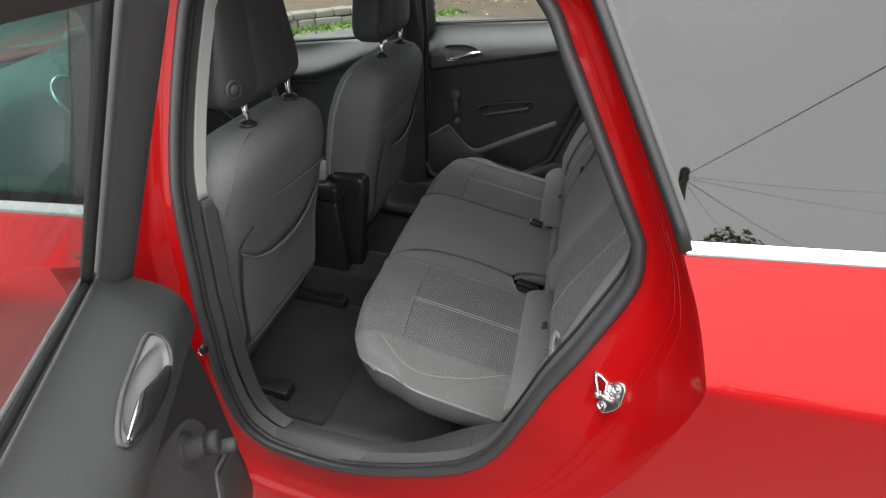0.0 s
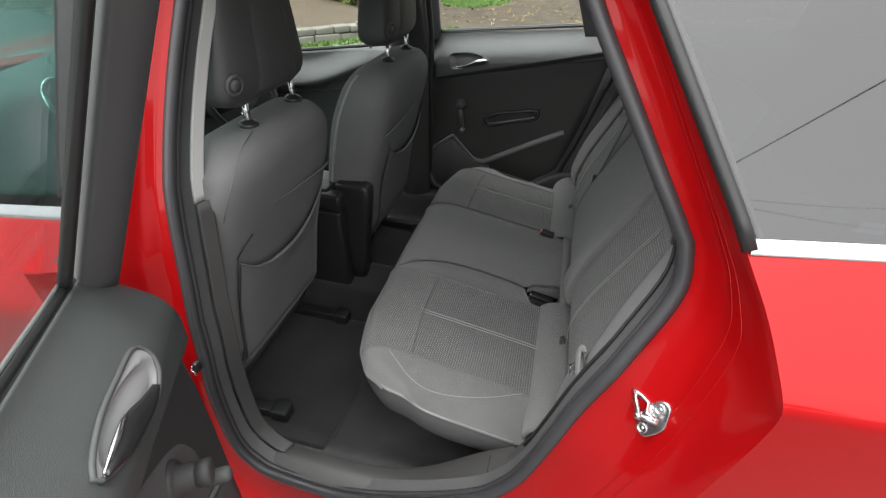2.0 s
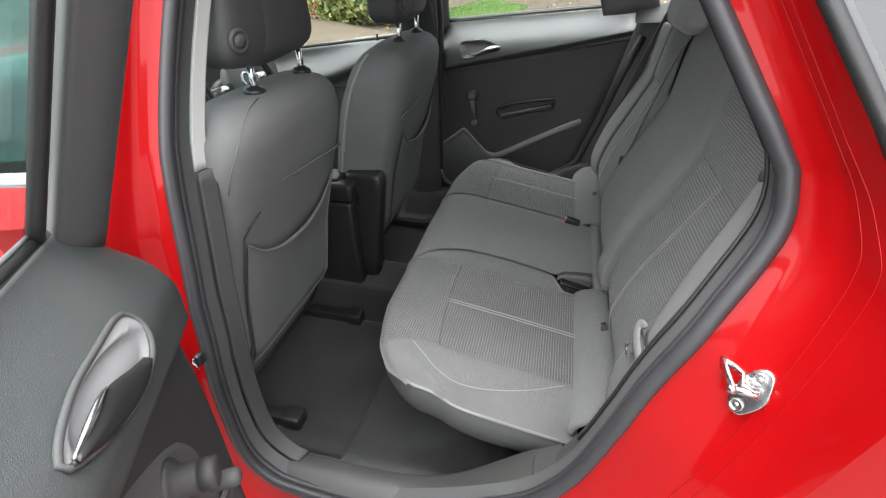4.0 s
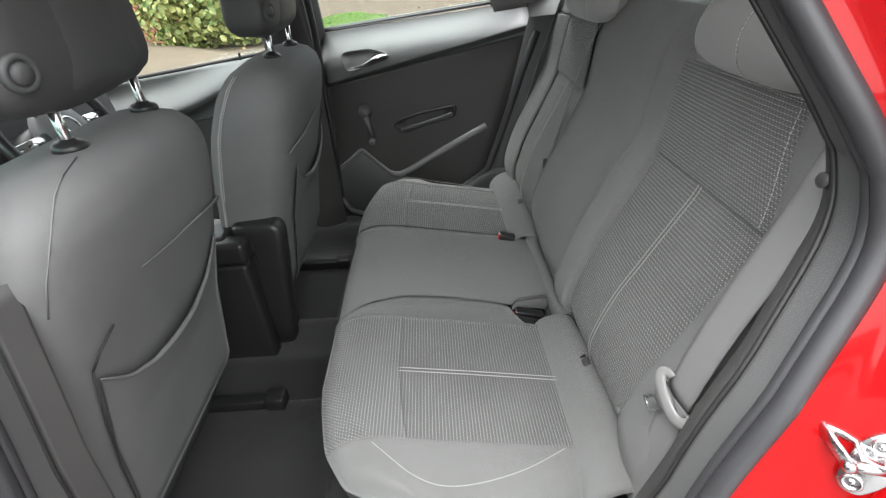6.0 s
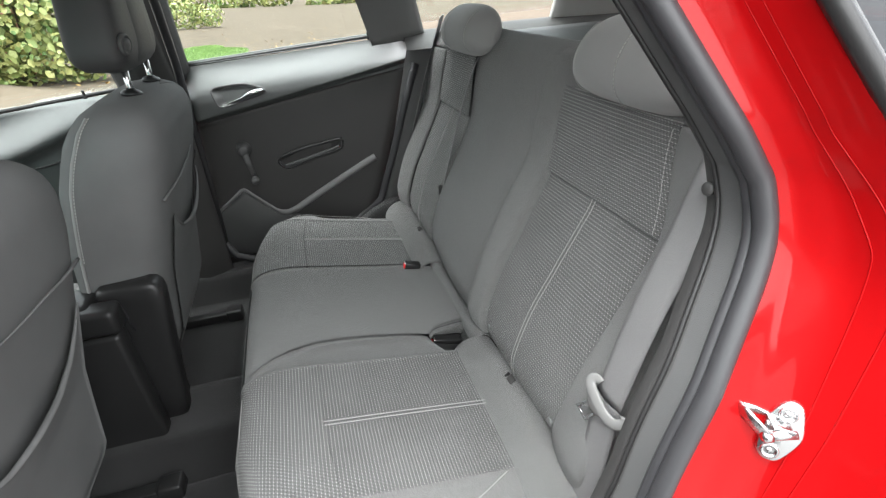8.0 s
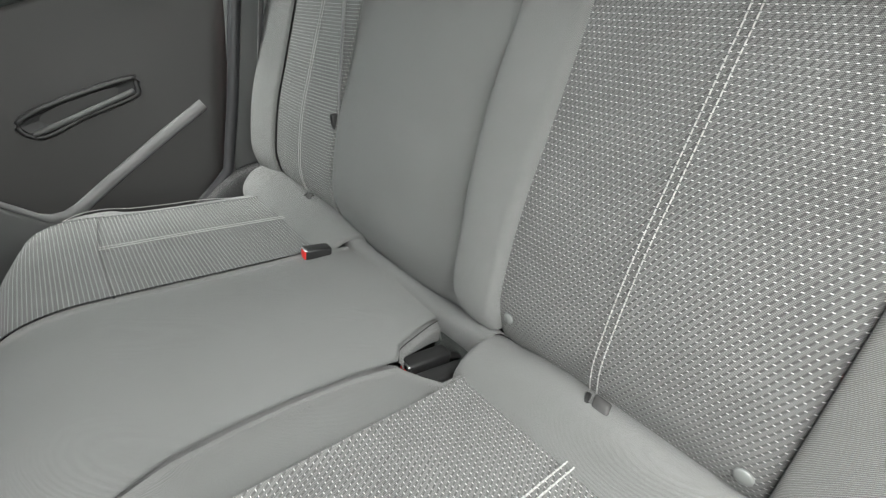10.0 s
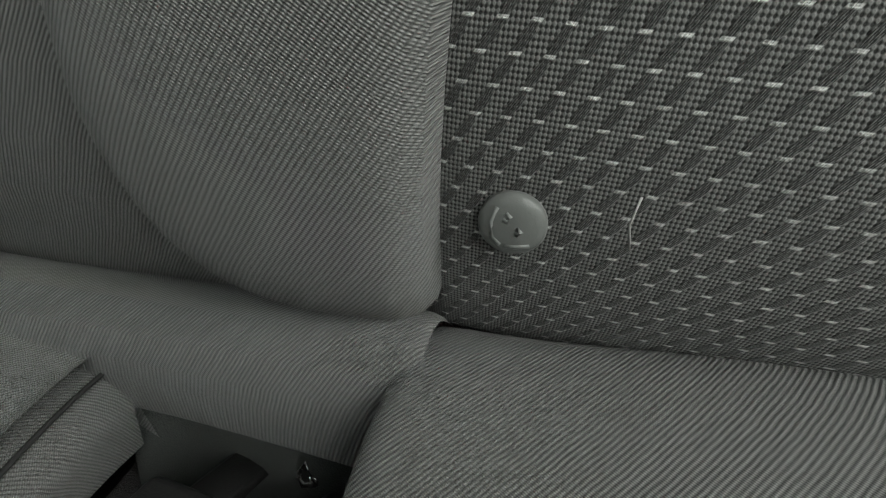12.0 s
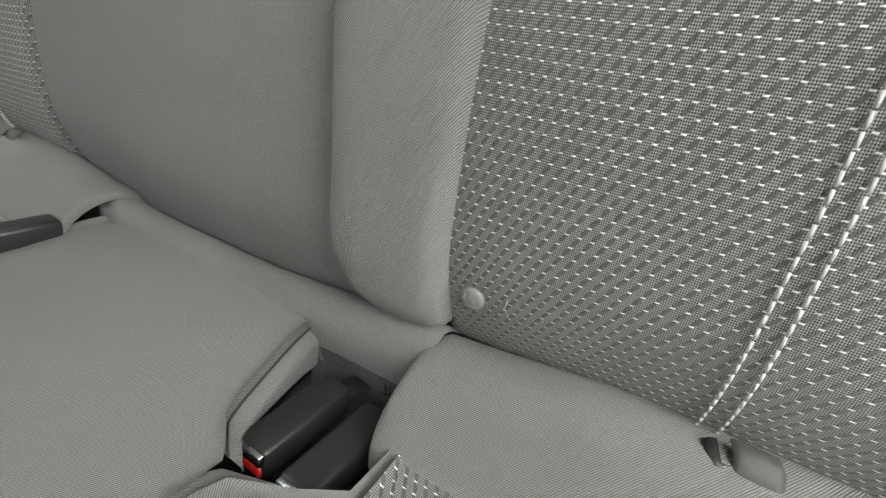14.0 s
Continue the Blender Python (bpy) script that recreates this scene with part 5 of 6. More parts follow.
# ---- doors ----
def rear_door(name, D, flip, label, arm, hz, cloth):
    """A rear door in its own terms: D(u, v, z) with u from the hinge edge back, v inward, z up."""
    d = base(name, *D(0.3, -0.05, 0.25), label, "car door", "car doors")
    rear = table([0.25, 0.30, 0.43, 0.6, 0.8, 0.95, 1.04], [0.44, 0.50, 0.62, 0.67, 0.735, 0.78, 0.76])
    waist = lambda u: 0.975 + 0.088 * u
    crease = lambda u: 0.800 + 0.205 * u

    ext = 0.0 if flip else 0.075
    lead = table([0.255, 0.32, 0.53, 0.65, 0.76, 0.90, 1.0], [-0.035 - k * ext for k in (0.6, 0.8, 1.15, 1.3, 1.2, 0.75, 0.35)])

    def surf(u, z):
        """How far the card stands inward of its plane: the shoulder, the fall to the window, the rounded edges."""
        v = 0.036 * smooth((z - crease(u) + 0.012) / 0.024) * smooth((u + 0.02 + ext) / 0.05)
        v -= 0.075 * smooth((z - waist(u) + 0.115) / 0.13)
        v -= 0.030 * smooth((lead(z) + 0.055 - u) / 0.05)
        v -= 0.02 * smooth((u - rear(z) + 0.05) / 0.05)
        return v

    def inward(u, z):
        """The card's surface, with the hollow for the near door's handle."""
        if flip:
            return surf(u, z)
        ur = u - 0.165
        zr = z - hz - 0.870 - 0.14 * ur
        return surf(u, z) - 0.008 * smooth((1 - math.sqrt((ur / 0.092) ** 2 + (zr / 0.0245) ** 2)) / 0.25)

    def card(low, high):
        def f(u, v):
            x = -0.035 + 0.735 * u
            z0, z1 = low(x), high(x)
            z = z0 + (z1 - z0) * v
            x = lead(z) + (rear(z) - lead(z)) * u
            return D(x, inward(x, z), z)
        return f
    sheet("door_card", card(lambda x: 0.255, lambda x: crease(x) - 0.006), 60, 50, DARKCARD, d, "grained dark plastic door card", thick=0.003)
    sheet("card_shoulder", card(lambda x: crease(x) - 0.006, lambda x: waist(x) if x < 0.69 else waist(0.69)), 60, 40, TRIMSOFT, d, "paler grained shoulder below the window", thick=0.003)

    arch = table([0.035, 0.045, 0.060, 0.10, 0.149, 0.257, 0.60], [0.60, 0.645, 0.683, 0.722, 0.757, 0.826, 0.90])

    def insert(u, v):
        x = 0.036 + (0.60 - 0.036) * u
        lo, hi = 0.44 + 0.20 * smooth((x - 0.25) / 0.4) * 0.9, arch(x)
        return D(x, 0.0065, lo + (hi - lo) * v)
    if cloth:
        pad("card_insert", insert, 44, 24, 0.004, DOORCLOTH, d, "dark cloth door insert", None, 0.004, 0.02, flip=not flip)
    # latch handle in its bowl
    HANDLE = ((0.072, 0.878), (0.085, 0.887), (0.136, 0.894), (0.180, 0.899), (0.212, 0.900), (0.246, 0.898), (0.262, 0.891), (0.228, 0.872), (0.175, 0.852), (0.130, 0.843), (0.095, 0.848), (0.075, 0.862))
    bezel = curve_at([D(u, surf(u, z + hz) + (0.003 if flip else 0.0055), z + hz) for u, z in (((0.088, 0.909), (0.14, 0.917), (0.195, 0.917), (0.250, 0.894), (0.18, 0.872), (0.107, 0.856), (0.090, 0.880)) if flip else
                                                                            HANDLE)], True)
    hb = rod("handle_bezel", [bezel(k / 48) for k in range(48)], 0.0045 if flip else 0.0034, TRIM, d, "grey handle surround", sides=8, closed=True)
    sink = surf(0.17, 0.897 + hz) - 0.036 if flip else surf(0.14, 0.870 + hz) - 0.042
    mid = D(0.17, 0.018 + sink, 0.897 + hz) if flip else D(0.14, 0.018 + sink, 0.870 + hz)
    if flip:
        bowl = lambda u, v: (bezel(u) - mid) * v ** 0.6 + mid + (D(0, 0.012, 0) - D(0, 0, 0)) * (v * v)
    else:
        rim = curve_at([Vector((u, 0, z + hz)) for u, z in HANDLE], True)
        hub = Vector((0.150, 0, 0.871 + hz))
        bowl = lambda u, v: (lambda q: D(q.x, inward(q.x, q.z) + 0.0055, q.z))(hub.lerp(rim(u), v))
    sheet("handle_bowl", bowl, 60, 20, TRIM if flip else BOWL, hb, "grey handle recess")
    if flip:
        lever = curve_at([D(0.112, 0.042 + sink, 0.862 + hz), D(0.16, 0.052 + sink, 0.876 + hz), D(0.205, 0.054 + sink, 0.894 + hz), D(0.245, 0.046 + sink, 0.900 + hz)])
        rod("handle_lever", [lever(k / 24) for k in range(25)], lambda t: 0.004 + 0.012 * smooth((t - 0.2) / 0.6) * (1 - 0.5 * smooth((t - 0.85) / 0.15)), CHROME, hb, "chromed latch lever", sides=12, flat=0.5)
    else:
        top = curve_at([D(u, surf(u, z + hz) + w, z + hz) for u, w, z in ((0.120, 0.007, 0.858), (0.150, 0.011, 0.872), (0.183, 0.014, 0.887), (0.216, 0.014, 0.891), (0.254, 0.009, 0.891))])
        low = curve_at([D(u, surf(u, z + hz) + 0.0075, z + hz) for u, z in ((0.118, 0.848), (0.140, 0.843), (0.178, 0.850), (0.226, 0.869), (0.260, 0.889))])
        lv = sheet("handle_lever", lambda u, v: top(u).lerp(low(u), v) + (D(0, 0.005 * math.sin(math.pi * v), 0) - D(0, 0, 0)), 24, 8, BLACK, hb, "glossy black latch lever", thick=0.004)
        rod("lever_edge", [top(0.50 + 0.5 * k / 14) for k in range(15)], lambda t: 0.0016 + 0.0020 * math.sin(math.pi * min(1, t * 1.1)), CHROME, lv, "bright edge of the lever", sides=8)
    # window winder
    nrm = D(0, 1, 0) - D(0, 0, 0)
    c = D(0.135, 0.004, 0.700)
    wb = turned("winder_boss", [(0.026, 0), (0.025, 0.010), (0.019, 0.020), (0.016, 0.034), (0.013, 0.037)] if flip else [(0.030, 0), (0.030, 0.006), (0.026, 0.010), (0.020, 0.012), (0.0195, 0.032), (0.0175, 0.033), (0.0175, 0.037), (0.0195, 0.038), (0.0190, 0.054), (0.013, 0.056)], facing(c, nrm), TRIM if flip else SILL, d, "dark grey winder boss", 24)
    tip = D(0.135 + arm[0], 0.034, 0.700 + arm[1])
    rod("winder_arm", [c + nrm * 0.030, c.lerp(tip, 0.5) + nrm * 0.018, tip], lambda t: 0.011 - 0.003 * t, TRIM, wb, "dark grey winder arm", sides=10, flat=0.55, up=nrm)
    turned("winder_knob", [(0.009, 0), (0.012, 0.004), (0.0125, 0.030), (0.011, 0.036), (0.006, 0.039)], facing(tip, nrm), TRIM, wb, "dark grey winder knob", 20)
    # pull cup
    cup = curve_at([D(u, 0.008, z) for u, z in ((0.243, 0.638), (0.27, 0.660), (0.36, 0.682), (0.474, 0.698), (0.476, 0.680), (0.466, 0.660), (0.36, 0.636), (0.275, 0.612))], True)
    pr = rod("pull_rim", [cup(k / 56) for k in range(56)], 0.006, BLACK, d, "glossy pull cup rim", sides=8, closed=True)
    cm = D(0.36, -0.016, 0.655)
    sheet("pull_cup", lambda u, v: (cup(u) - cm) * v + cm, 44, 6, BLACK, pr, "dark pull cup")
    bar = curve_at([D(0.262, 0.012, 0.620), D(0.36, 0.022, 0.646), D(0.468, 0.014, 0.672)])
    rod("pull_bar", [bar(k / 16) for k in range(17)], 0.006, TRIM, pr, "pull bar", sides=8)
    # slanting rib and the pocket in front of it
    rib = [D(u, 0.010, z) for u, z in ((0.0, 0.478), (0.05, 0.515), (0.092, 0.548), (0.100, 0.550), (0.108, 0.545), (0.15, 0.500), (0.195, 0.453), (0.215, 0.438), (0.243, 0.434), (0.275, 0.445), (0.36, 0.492), (0.48, 0.555), (0.60, 0.614))]
    rod("slanting_rib", rib, lambda t: 0.006 + 0.008 * smooth((t - 0.45) / 0.2), MIDTRIM, d, "paler angled rib across the card", sides=8, flat=0.5, up=nrm)
    pk = lambda u, v: D(-0.02 + 0.30 * u, 0.012, 0.275 + (float(np.interp(-0.02 + 0.30 * u, [-0.02, 0.0, 0.10, 0.215, 0.28], [0.46, 0.475, 0.545, 0.435, 0.42])) - 0.278) * v)
    pad("door_pocket", pk, 26, 22, 0.012, TRIM, d, "moulded door pocket", None, 0.012, 0.02, flip=not flip)
    # lock pin, glass, sashes
    turned("lock_pin", [(0.006, 0), (0.0042, 0.004), (0.0038, 0.018), (0.005, 0.022), (0.003, 0.025)], facing(D(0.625, -0.036, waist(0.62) - 0.004), (0, 0, 1)), BLACK, d, "black lock pin", 12)
    lean = lambda u, dz: D(u, -0.045 + 0.48 * dz, waist(u) + dz)
    g = sheet("window_glass", lambda u, v: lean(0.00 + (0.72 - 0.28 * v) * u, -0.02 + 0.38 * v), 10, 8, GLASS, d, "tinted side window", thick=0.003)
    g.visible_shadow = False
    rod("glass_seal", [lean(0.01 + 0.72 * k / 10, 0.004) for k in range(11)], 0.007, BLACK, g, "black waist seal", sides=6)
    rod("glass_bead", [lean(0.01 + 0.72 * k / 10, 0.012) + (D(0, -0.006, 0) - D(0, 0, 0)) for k in range(11)], 0.0025, MIDTRIM, g, sides=6)
    sash = lambda u, v: lean(-0.045 - 0.4 * ext + 0.055 * u * (1 + 2.5 * ext) + 0.02 * v, -0.03 + 0.40 * v) + (D(0, 0.028 * math.sin(math.pi * u), 0) - D(0, 0, 0))
    fs = sheet("front_sash", sash, 14, 16, TRIM, d, "black window frame upright", thick=0.02, flip=flip)
    rod("sash_seal", [lean(0.018 + 0.02 * k / 10, -0.01 + 0.38 * k / 10) for k in range(11)], 0.008, BLACK, fs, sides=6)
    topf = lambda u, v: lean(-0.02 + 0.48 * u, 0.372 + 0.04 * v - 0.02 * math.sin(math.pi * u) * 0) + (D(0, 0.02 * math.sin(math.pi * v), 0) - D(0, 0, 0))
    sheet("top_rail", topf, 20, 8, TRIM, d, "black window frame top", thick=0.02, flip=flip)
    rs = lambda u, v: lean(0.735 - 0.28 * v - 0.03 + 0.06 * u, -0.02 + 0.40 * v)
    sheet("rear_sash", rs, 6, 12, TRIM, d, "black window frame rear edge", thick=0.02, flip=flip)
    cap = lambda u, v: D(-0.03 + 0.76 * u, inward(-0.03 + 0.76 * u, waist(0.7 * u)) + 0.002 + (-0.052 - inward(-0.03 + 0.76 * u, waist(0.7 * u))) * v, waist(0.7 * u) + 0.004 * math.sin(math.pi * v))
    sheet("waist_cap", cap, 24, 6, BLACK, d, "black trim along the window slot")
    # outer skin and the closing edges
    skin = lambda u, v: (lambda z: D(-0.04 + (rear(z) + 0.06) * u, -0.115 - 0.02 * math.sin(math.pi * v) + 0.05 * smooth((v - 0.86) / 0.14), z))(0.24 + (waist(0.7 * u) - 0.05 - 0.24) * v)
    sheet("outer_skin", skin, 30, 24, PAINT, d, "red outer door skin", thick=0.002)
    ed = lambda u, v: (lambda z: D(-0.04 + 0.008 * math.sin(math.pi * u), -0.108 + 0.075 * u, z))(0.25 + (waist(0) - 0.25) * v)
    sheet("hinge_edge", ed, 8, 20, PAINT, d, "red hinge edge of the door")
    er = lambda u, v: (lambda z: D(rear(z), -0.112 + 0.10 * u, z))(0.25 + (waist(0.7) - 0.25) * v)
    sheet("latch_edge", er, 6, 24, PAINT, d, "red latch edge of the door")
    return d


OPEN = radians(57)
dd, dn = Vector((math.cos(OPEN), -math.sin(OPEN), 0)), Vector((math.sin(OPEN), math.cos(OPEN), 0))
rear_door("rear_door", lambda u, v, z: dd * (0.595 + u) + dn * (-0.70 + v) + Vector((0, 0, z)), False, "red rear passenger door swung wide open", (-0.020, -0.050), 0.028, True)
rear_door("rear_door", lambda u, v, z: Vector((-0.29 + u, 0.775 - v, z)), True, "closed far rear door with a dark grained card", (0.018, -0.105), 0.0, False)

# near front door, closed
fd = base("front_door", -0.9, -0.86, 0.2, "closed red front passenger door with a bright waist strip", "car door", "car doors")
fx0, fx1 = -0.452, -1.62
sheet("outer_skin", lambda u, v: (lambda x, d: Vector((x, body_side(d), belt(x) + d)))(fx0 + (fx1 - fx0) * u, -0.80 + 0.80 * v), 40, 40, PAINT, fd, "red outer door skin", thick=0.003)
sheet("waist_strip", lambda u, v: (lambda x, d: Vector((x, body_side(d) - 0.004 - 0.006 * math.sin(math.pi * v), belt(x) + d)))(fx0 + (fx1 - fx0) * u, -0.010 + 0.018 * v), 40, 8, CHROME, fd, "bright metal waistline strip")
gl = sheet("window_glass", lambda u, v: (lambda d: (lambda x: Vector((x, body_side(d) + 0.006, belt(x) + d)))(fx0 - 0.045 + (-0.78 + 0.5 * v) * u))(0.02 + 0.33 * v), 16, 10, TEALGLASS, fd, "green-tinted front window", thick=0.003)
gl.visible_shadow = False
sheet("rear_sash", lambda u, v: (lambda d: (lambda x: Vector((x, body_side(d) - 0.002, belt(x) + d)))(fx0 - 0.05 * u))(0.022 + 0.35 * v), 6, 14, BLACK, fd, "gloss black pillar cover", thick=0.02)
sheet("top_rail", lambda u, v: (lambda d: (lambda x: Vector((x, body_side(d), belt(x) + d)))(fx0 - 0.55 * u))(0.345 + 0.04 * v), 16, 4, BLACK, fd, "black window frame top", thick=0.02)
sheet("door_card", lambda u, v: Vector((fx0 + (fx1 - fx0) * u, -0.745 + 0.03 * math.sin(math.pi * v), 0.25 + (belt(fx0 + (fx1 - fx0) * u) - 0.27) * v)), 20, 16, TRIMSOFT, fd, "dark plastic door card", thick=0.004)

# far front door
ff = base("front_door", -0.9, 0.8, 0.2, "closed far front door with a swept grey card", "car door", "car doors")


def far_front(u, v):
    x = -0.335 - 1.1 * u
    z = 0.25 + (belt(x) - 0.035 - 0.25) * v
    sweep = belt(x) - 0.115 - 0.10 * smooth((-0.40 - x) / 0.5) + 0.02
    return Vector((x, 0.765 - 0.045 * smooth((z - sweep) / 0.03) + 0.070 * smooth((z - sweep - 0.015) / 0.12), z))


sheet("door_card", far_front, 40, 60, TRIMSOFT, ff, "dark door card with a paler swept top", thick=0.004)
rod("swept_trim", [Vector((-0.335 - 1.0 * k / 20, 0.742, belt(-0.335 - 1.0 * k / 20) - 0.105 - 0.10 * smooth((0.065 + 1.0 * k / 20) / 0.5))) for k in range(21)], 0.004, BLACK, ff, sides=6)
turned("lock_pin", [(0.006, 0), (0.0042, 0.004), (0.0038, 0.018), (0.005, 0.022), (0.003, 0.025)], facing((-0.56, 0.745, belt(-0.56) - 0.032), (0, 0, 1)), BLACK, ff, "black lock pin", 12)
gf = sheet("window_glass", lambda u, v: (lambda x, d: Vector((x, 0.805 - 0.48 * d, belt(x) + d - 0.03)))(-0.40 - (0.90 - 0.5 * v) * u, 0.40 * v), 12, 8, GLASS, ff, "tinted side window", thick=0.003)
gf.visible_shadow = False
sheet("outer_skin", lambda u, v: (lambda x, d: Vector((x, -body_side(d) - 0.0, belt(x) + d)))(-0.34 - 1.28 * u, -0.80 + 0.70 * v), 20, 20, PAINT, ff, "red outer door skin", thick=0.003)
rod("glass_seal", [(-0.34 - 0.9 * k / 10, 0.80, belt(-0.34 - 0.9 * k / 10) - 0.03) for k in range(11)], 0.007, BLACK, ff, sides=6)

# far pillars, rear trims, load cover and tail
sheet("far_centre_pillar", lambda u, v: Vector((-0.435 + 0.125 * u, 0.735 - 0.30 * max(0, v - 0.62) / 0.38 * 0.8 - 0.035 * math.sin(math.pi * u), 0.20 + 1.2 * v)), 12, 24, SILL, car, "dark centre pillar trim", thick=0.03, flip=True)
rod("far_door_seal", [(-0.300, 0.735, 0.36), (-0.292, 0.745, 0.6), (-0.287, 0.745, 0.85), (-0.280, 0.72, 1.0), (-0.268, 0.62, 1.2), (-0.255, 0.54, 1.36)], 0.013, RUBBER, car, "black far door seal", sides=8)
rod("far_door_seal", [(-0.300, 0.735, 0.36), (-0.27, 0.73, 0.30), (-0.20, 0.725, 0.272), (0.0, 0.725, 0.275), (0.2, 0.725, 0.36), (0.31, 0.725, 0.45), (0.37, 0.72, 0.62), (0.43, 0.71, 0.82), (0.475, 0.70, 0.95)], 0.014, RUBBER, car, "black far door seal", sides=8)
sheet("far_sill", lambda u, v: Vector((-0.45 + 0.85 * u, 0.75 - 0.13 * v, 0.262 + 0.19 * smooth((u * 0.85 - 0.45) / 0.36) - 0.09 * smooth((v - 0.6) * 2.5))), 20, 10, CARPET2, car, "dark far sill trim")
sheet("far_sill_inner", lambda u, v: Vector((-0.62 + 1.25 * u, 0.770, 0.03 + 0.272 * v)), 6, 4, SILL, car, "dark inner side of the far sill")


def far_side(u, v):
    z = 0.30 + 0.74 * v
    x = 0.290 + 0.17 * v + 0.60 * u
    return Vector((x, 0.735 - 0.05 * smooth(u * 3) - 0.02 * v, z))


sheet("far_side_trim", far_side, 20, 20, TRIM, car, "dark plastic side trim beside the backrest", thick=0.004, flip=True)
sheet("far_rear_pillar", lambda u, v: Vector((0.335 + 0.165 * u + 0.03 * v - 0.16 * v, 0.715 - 0.42 * 0.38 * v - 0.02 * math.sin(math.pi * u), 1.030 + 0.019 * u + 0.36 * v)), 12, 14, MIDTRIM, car, "grey rear pillar trim", thick=0.03, flip=True)
sheet("far_quarter_glass", lambda u, v: Vector((0.50 + 0.95 * u - 0.16 * v, 0.735 - 0.45 * 0.32 * v, 1.075 + 0.05 * u + 0.31 * v)), 8, 6, GLASS, car, "far rear quarter window", thick=0.003)
bpy.data.objects["far_quarter_glass"].visible_shadow = False
sheet("far_shoulder", lambda u, v: Vector((0.43 + 1.25 * u, 0.72 - 0.10 * v, 1.052 + 0.05 * u - 0.05 * v * v)), 12, 6, DARKCARD, car, "dark ledge under the quarter window")
sheet("far_tail_pillar", lambda u, v: Vector((1.00 + 0.62 * u - 0.20 * v * u, 0.725 - 0.40 * 0.34 * v - 0.02 * math.sin(math.pi * u), 1.060 + 0.02 * u + 0.34 * v)), 12, 12, GREYTRIM, car, "pale grey tail pillar trim", thick=0.02, flip=True)
sheet("far_wing", lambda u, v: (lambda x, d: Vector((x, 0.02 - body_side(d), belt(x) + d)))(0.40 + 1.36 * u, -0.80 + 0.72 * v), 20, 20, PAINT, car, "red far rear wing", thick=0.003)
sheet("near_side_trim", lambda u, v: (lambda p: Vector((p.x + 0.012 * v - 0.004 * math.sin(math.pi * v), p.y + 0.034 * v, p.z + 0.004 * v)))(inner_wall((13.2 + 8.3 * u) / 28, 1.0)), 60, 16, SIDETRIM, car, "grey grained trim beside the backrest")
rod("trim_seam", [inner_wall((14.0 + 7.0 * k / 30) / 28, 1.0) + Vector((-0.002, 0.005, 0.002)) for k in range(31)], 0.003, BLACK, car, sides=6)
turned("trim_plug", [(0.008, 0), (0.0075, 0.003), (0.005, 0.004), (0.001, 0.0045)], facing(inner_wall(17.6 / 28, 1.0) + Vector((-0.001, 0.016, 0)), (-1, 0, 0.1)), SILL, car, "small dark trim plug", 14)
sheet("near_rear_pillar", lambda u, v: (lambda p: Vector((p.x + 0.06 * v, p.y + 0.01 * math.sin(math.pi * v) + 0.004, p.z + 0.02 * v)))(inner_wall((19.8 + 3.2 * u) / 28, 1.0)), 20, 8, MIDTRIM, car, "grey rear pillar trim")
sheet("centre_pillar_trim", lambda u, v: (lambda p: Vector((p.x + 0.003 + 0.007 * u, p.y + 0.002 + 0.024 * u, p.z)))(inner_wall((2.75 - 3.55 * v) % 28 / 28, 1.0)), 10, 30, GREYTRIM, car, "pale grey centre pillar trim", thick=0.01)
sheet("centre_pillar_lower", lambda u, v: (lambda p: Vector((p.x + 0.001 + 0.010 * u, p.y + 0.003 + 0.030 * u, p.z)))(inner_wall((2.76 + 6.0 * v) / 28, 1.0)), 10, 34, SILL, car, "dark lower centre pillar trim", thick=0.01)
sheet("boot_floor", lambda u, v: Vector((0.28 + 1.34 * u, -0.72 + 1.44 * v, 0.335 - 0.165 * smooth((0.14 - u) / 0.14))), 20, 8, CARPET, car, "dark carpeted load floor", thick=0.006)
cover = base("load_cover", 1.0, 0, 1.03, "dark grey load cover behind the rear seat", "load cover")
sheet("cover", lambda u, v: Vector((0.68 + 0.80 * u, -0.58 + 1.16 * v, 1.045 + 0.03 * u)), 10, 12, TRIM, cover, "smooth dark cover", thick=0.012)
rod("cover_roll", [(0.66, -0.58, 1.035), (0.66, 0, 1.04), (0.66, 0.58, 1.035)], 0.028, TRIM, cover, "dark roller cassette", sides=14)
sheet("tailgate", lambda u, v: Vector((1.62 + 0.05 * math.sin(math.pi * v), -0.70 + 1.4 * u, 0.2 + 0.88 * v)), 14, 14, PAINT, car, "red tailgate", thick=0.03)
tg = sheet("tailgate_glass", lambda u, v: Vector((1.62 - 0.30 * v, -0.62 + 1.24 * u, 1.08 + 0.30 * v)), 10, 6, GLASS, car, "rear window", thick=0.004)
tg.visible_shadow = False
ws = sheet("windscreen", lambda u, v: Vector((-1.95 + 0.85 * v, -0.66 + 1.32 * u, 0.90 + 0.50 * v)), 10, 8, GLASS, car, "laminated windscreen", thick=0.005)
ws.visible_shadow = False
sheet("bulkhead", lambda u, v: Vector((-1.55, -0.74 + 1.48 * u, 0.12 + 0.74 * v)), 6, 6, TRIM, car, "dark bulkhead", thick=0.02)
sheet("bonnet", lambda u, v: Vector((-1.9 - 0.9 * u, -0.76 + 1.52 * v, 0.88 - 0.20 * u * u - 0.05 * (2 * v - 1) ** 2)), 16, 16, PAINT, car, "red bonnet", thick=0.004)

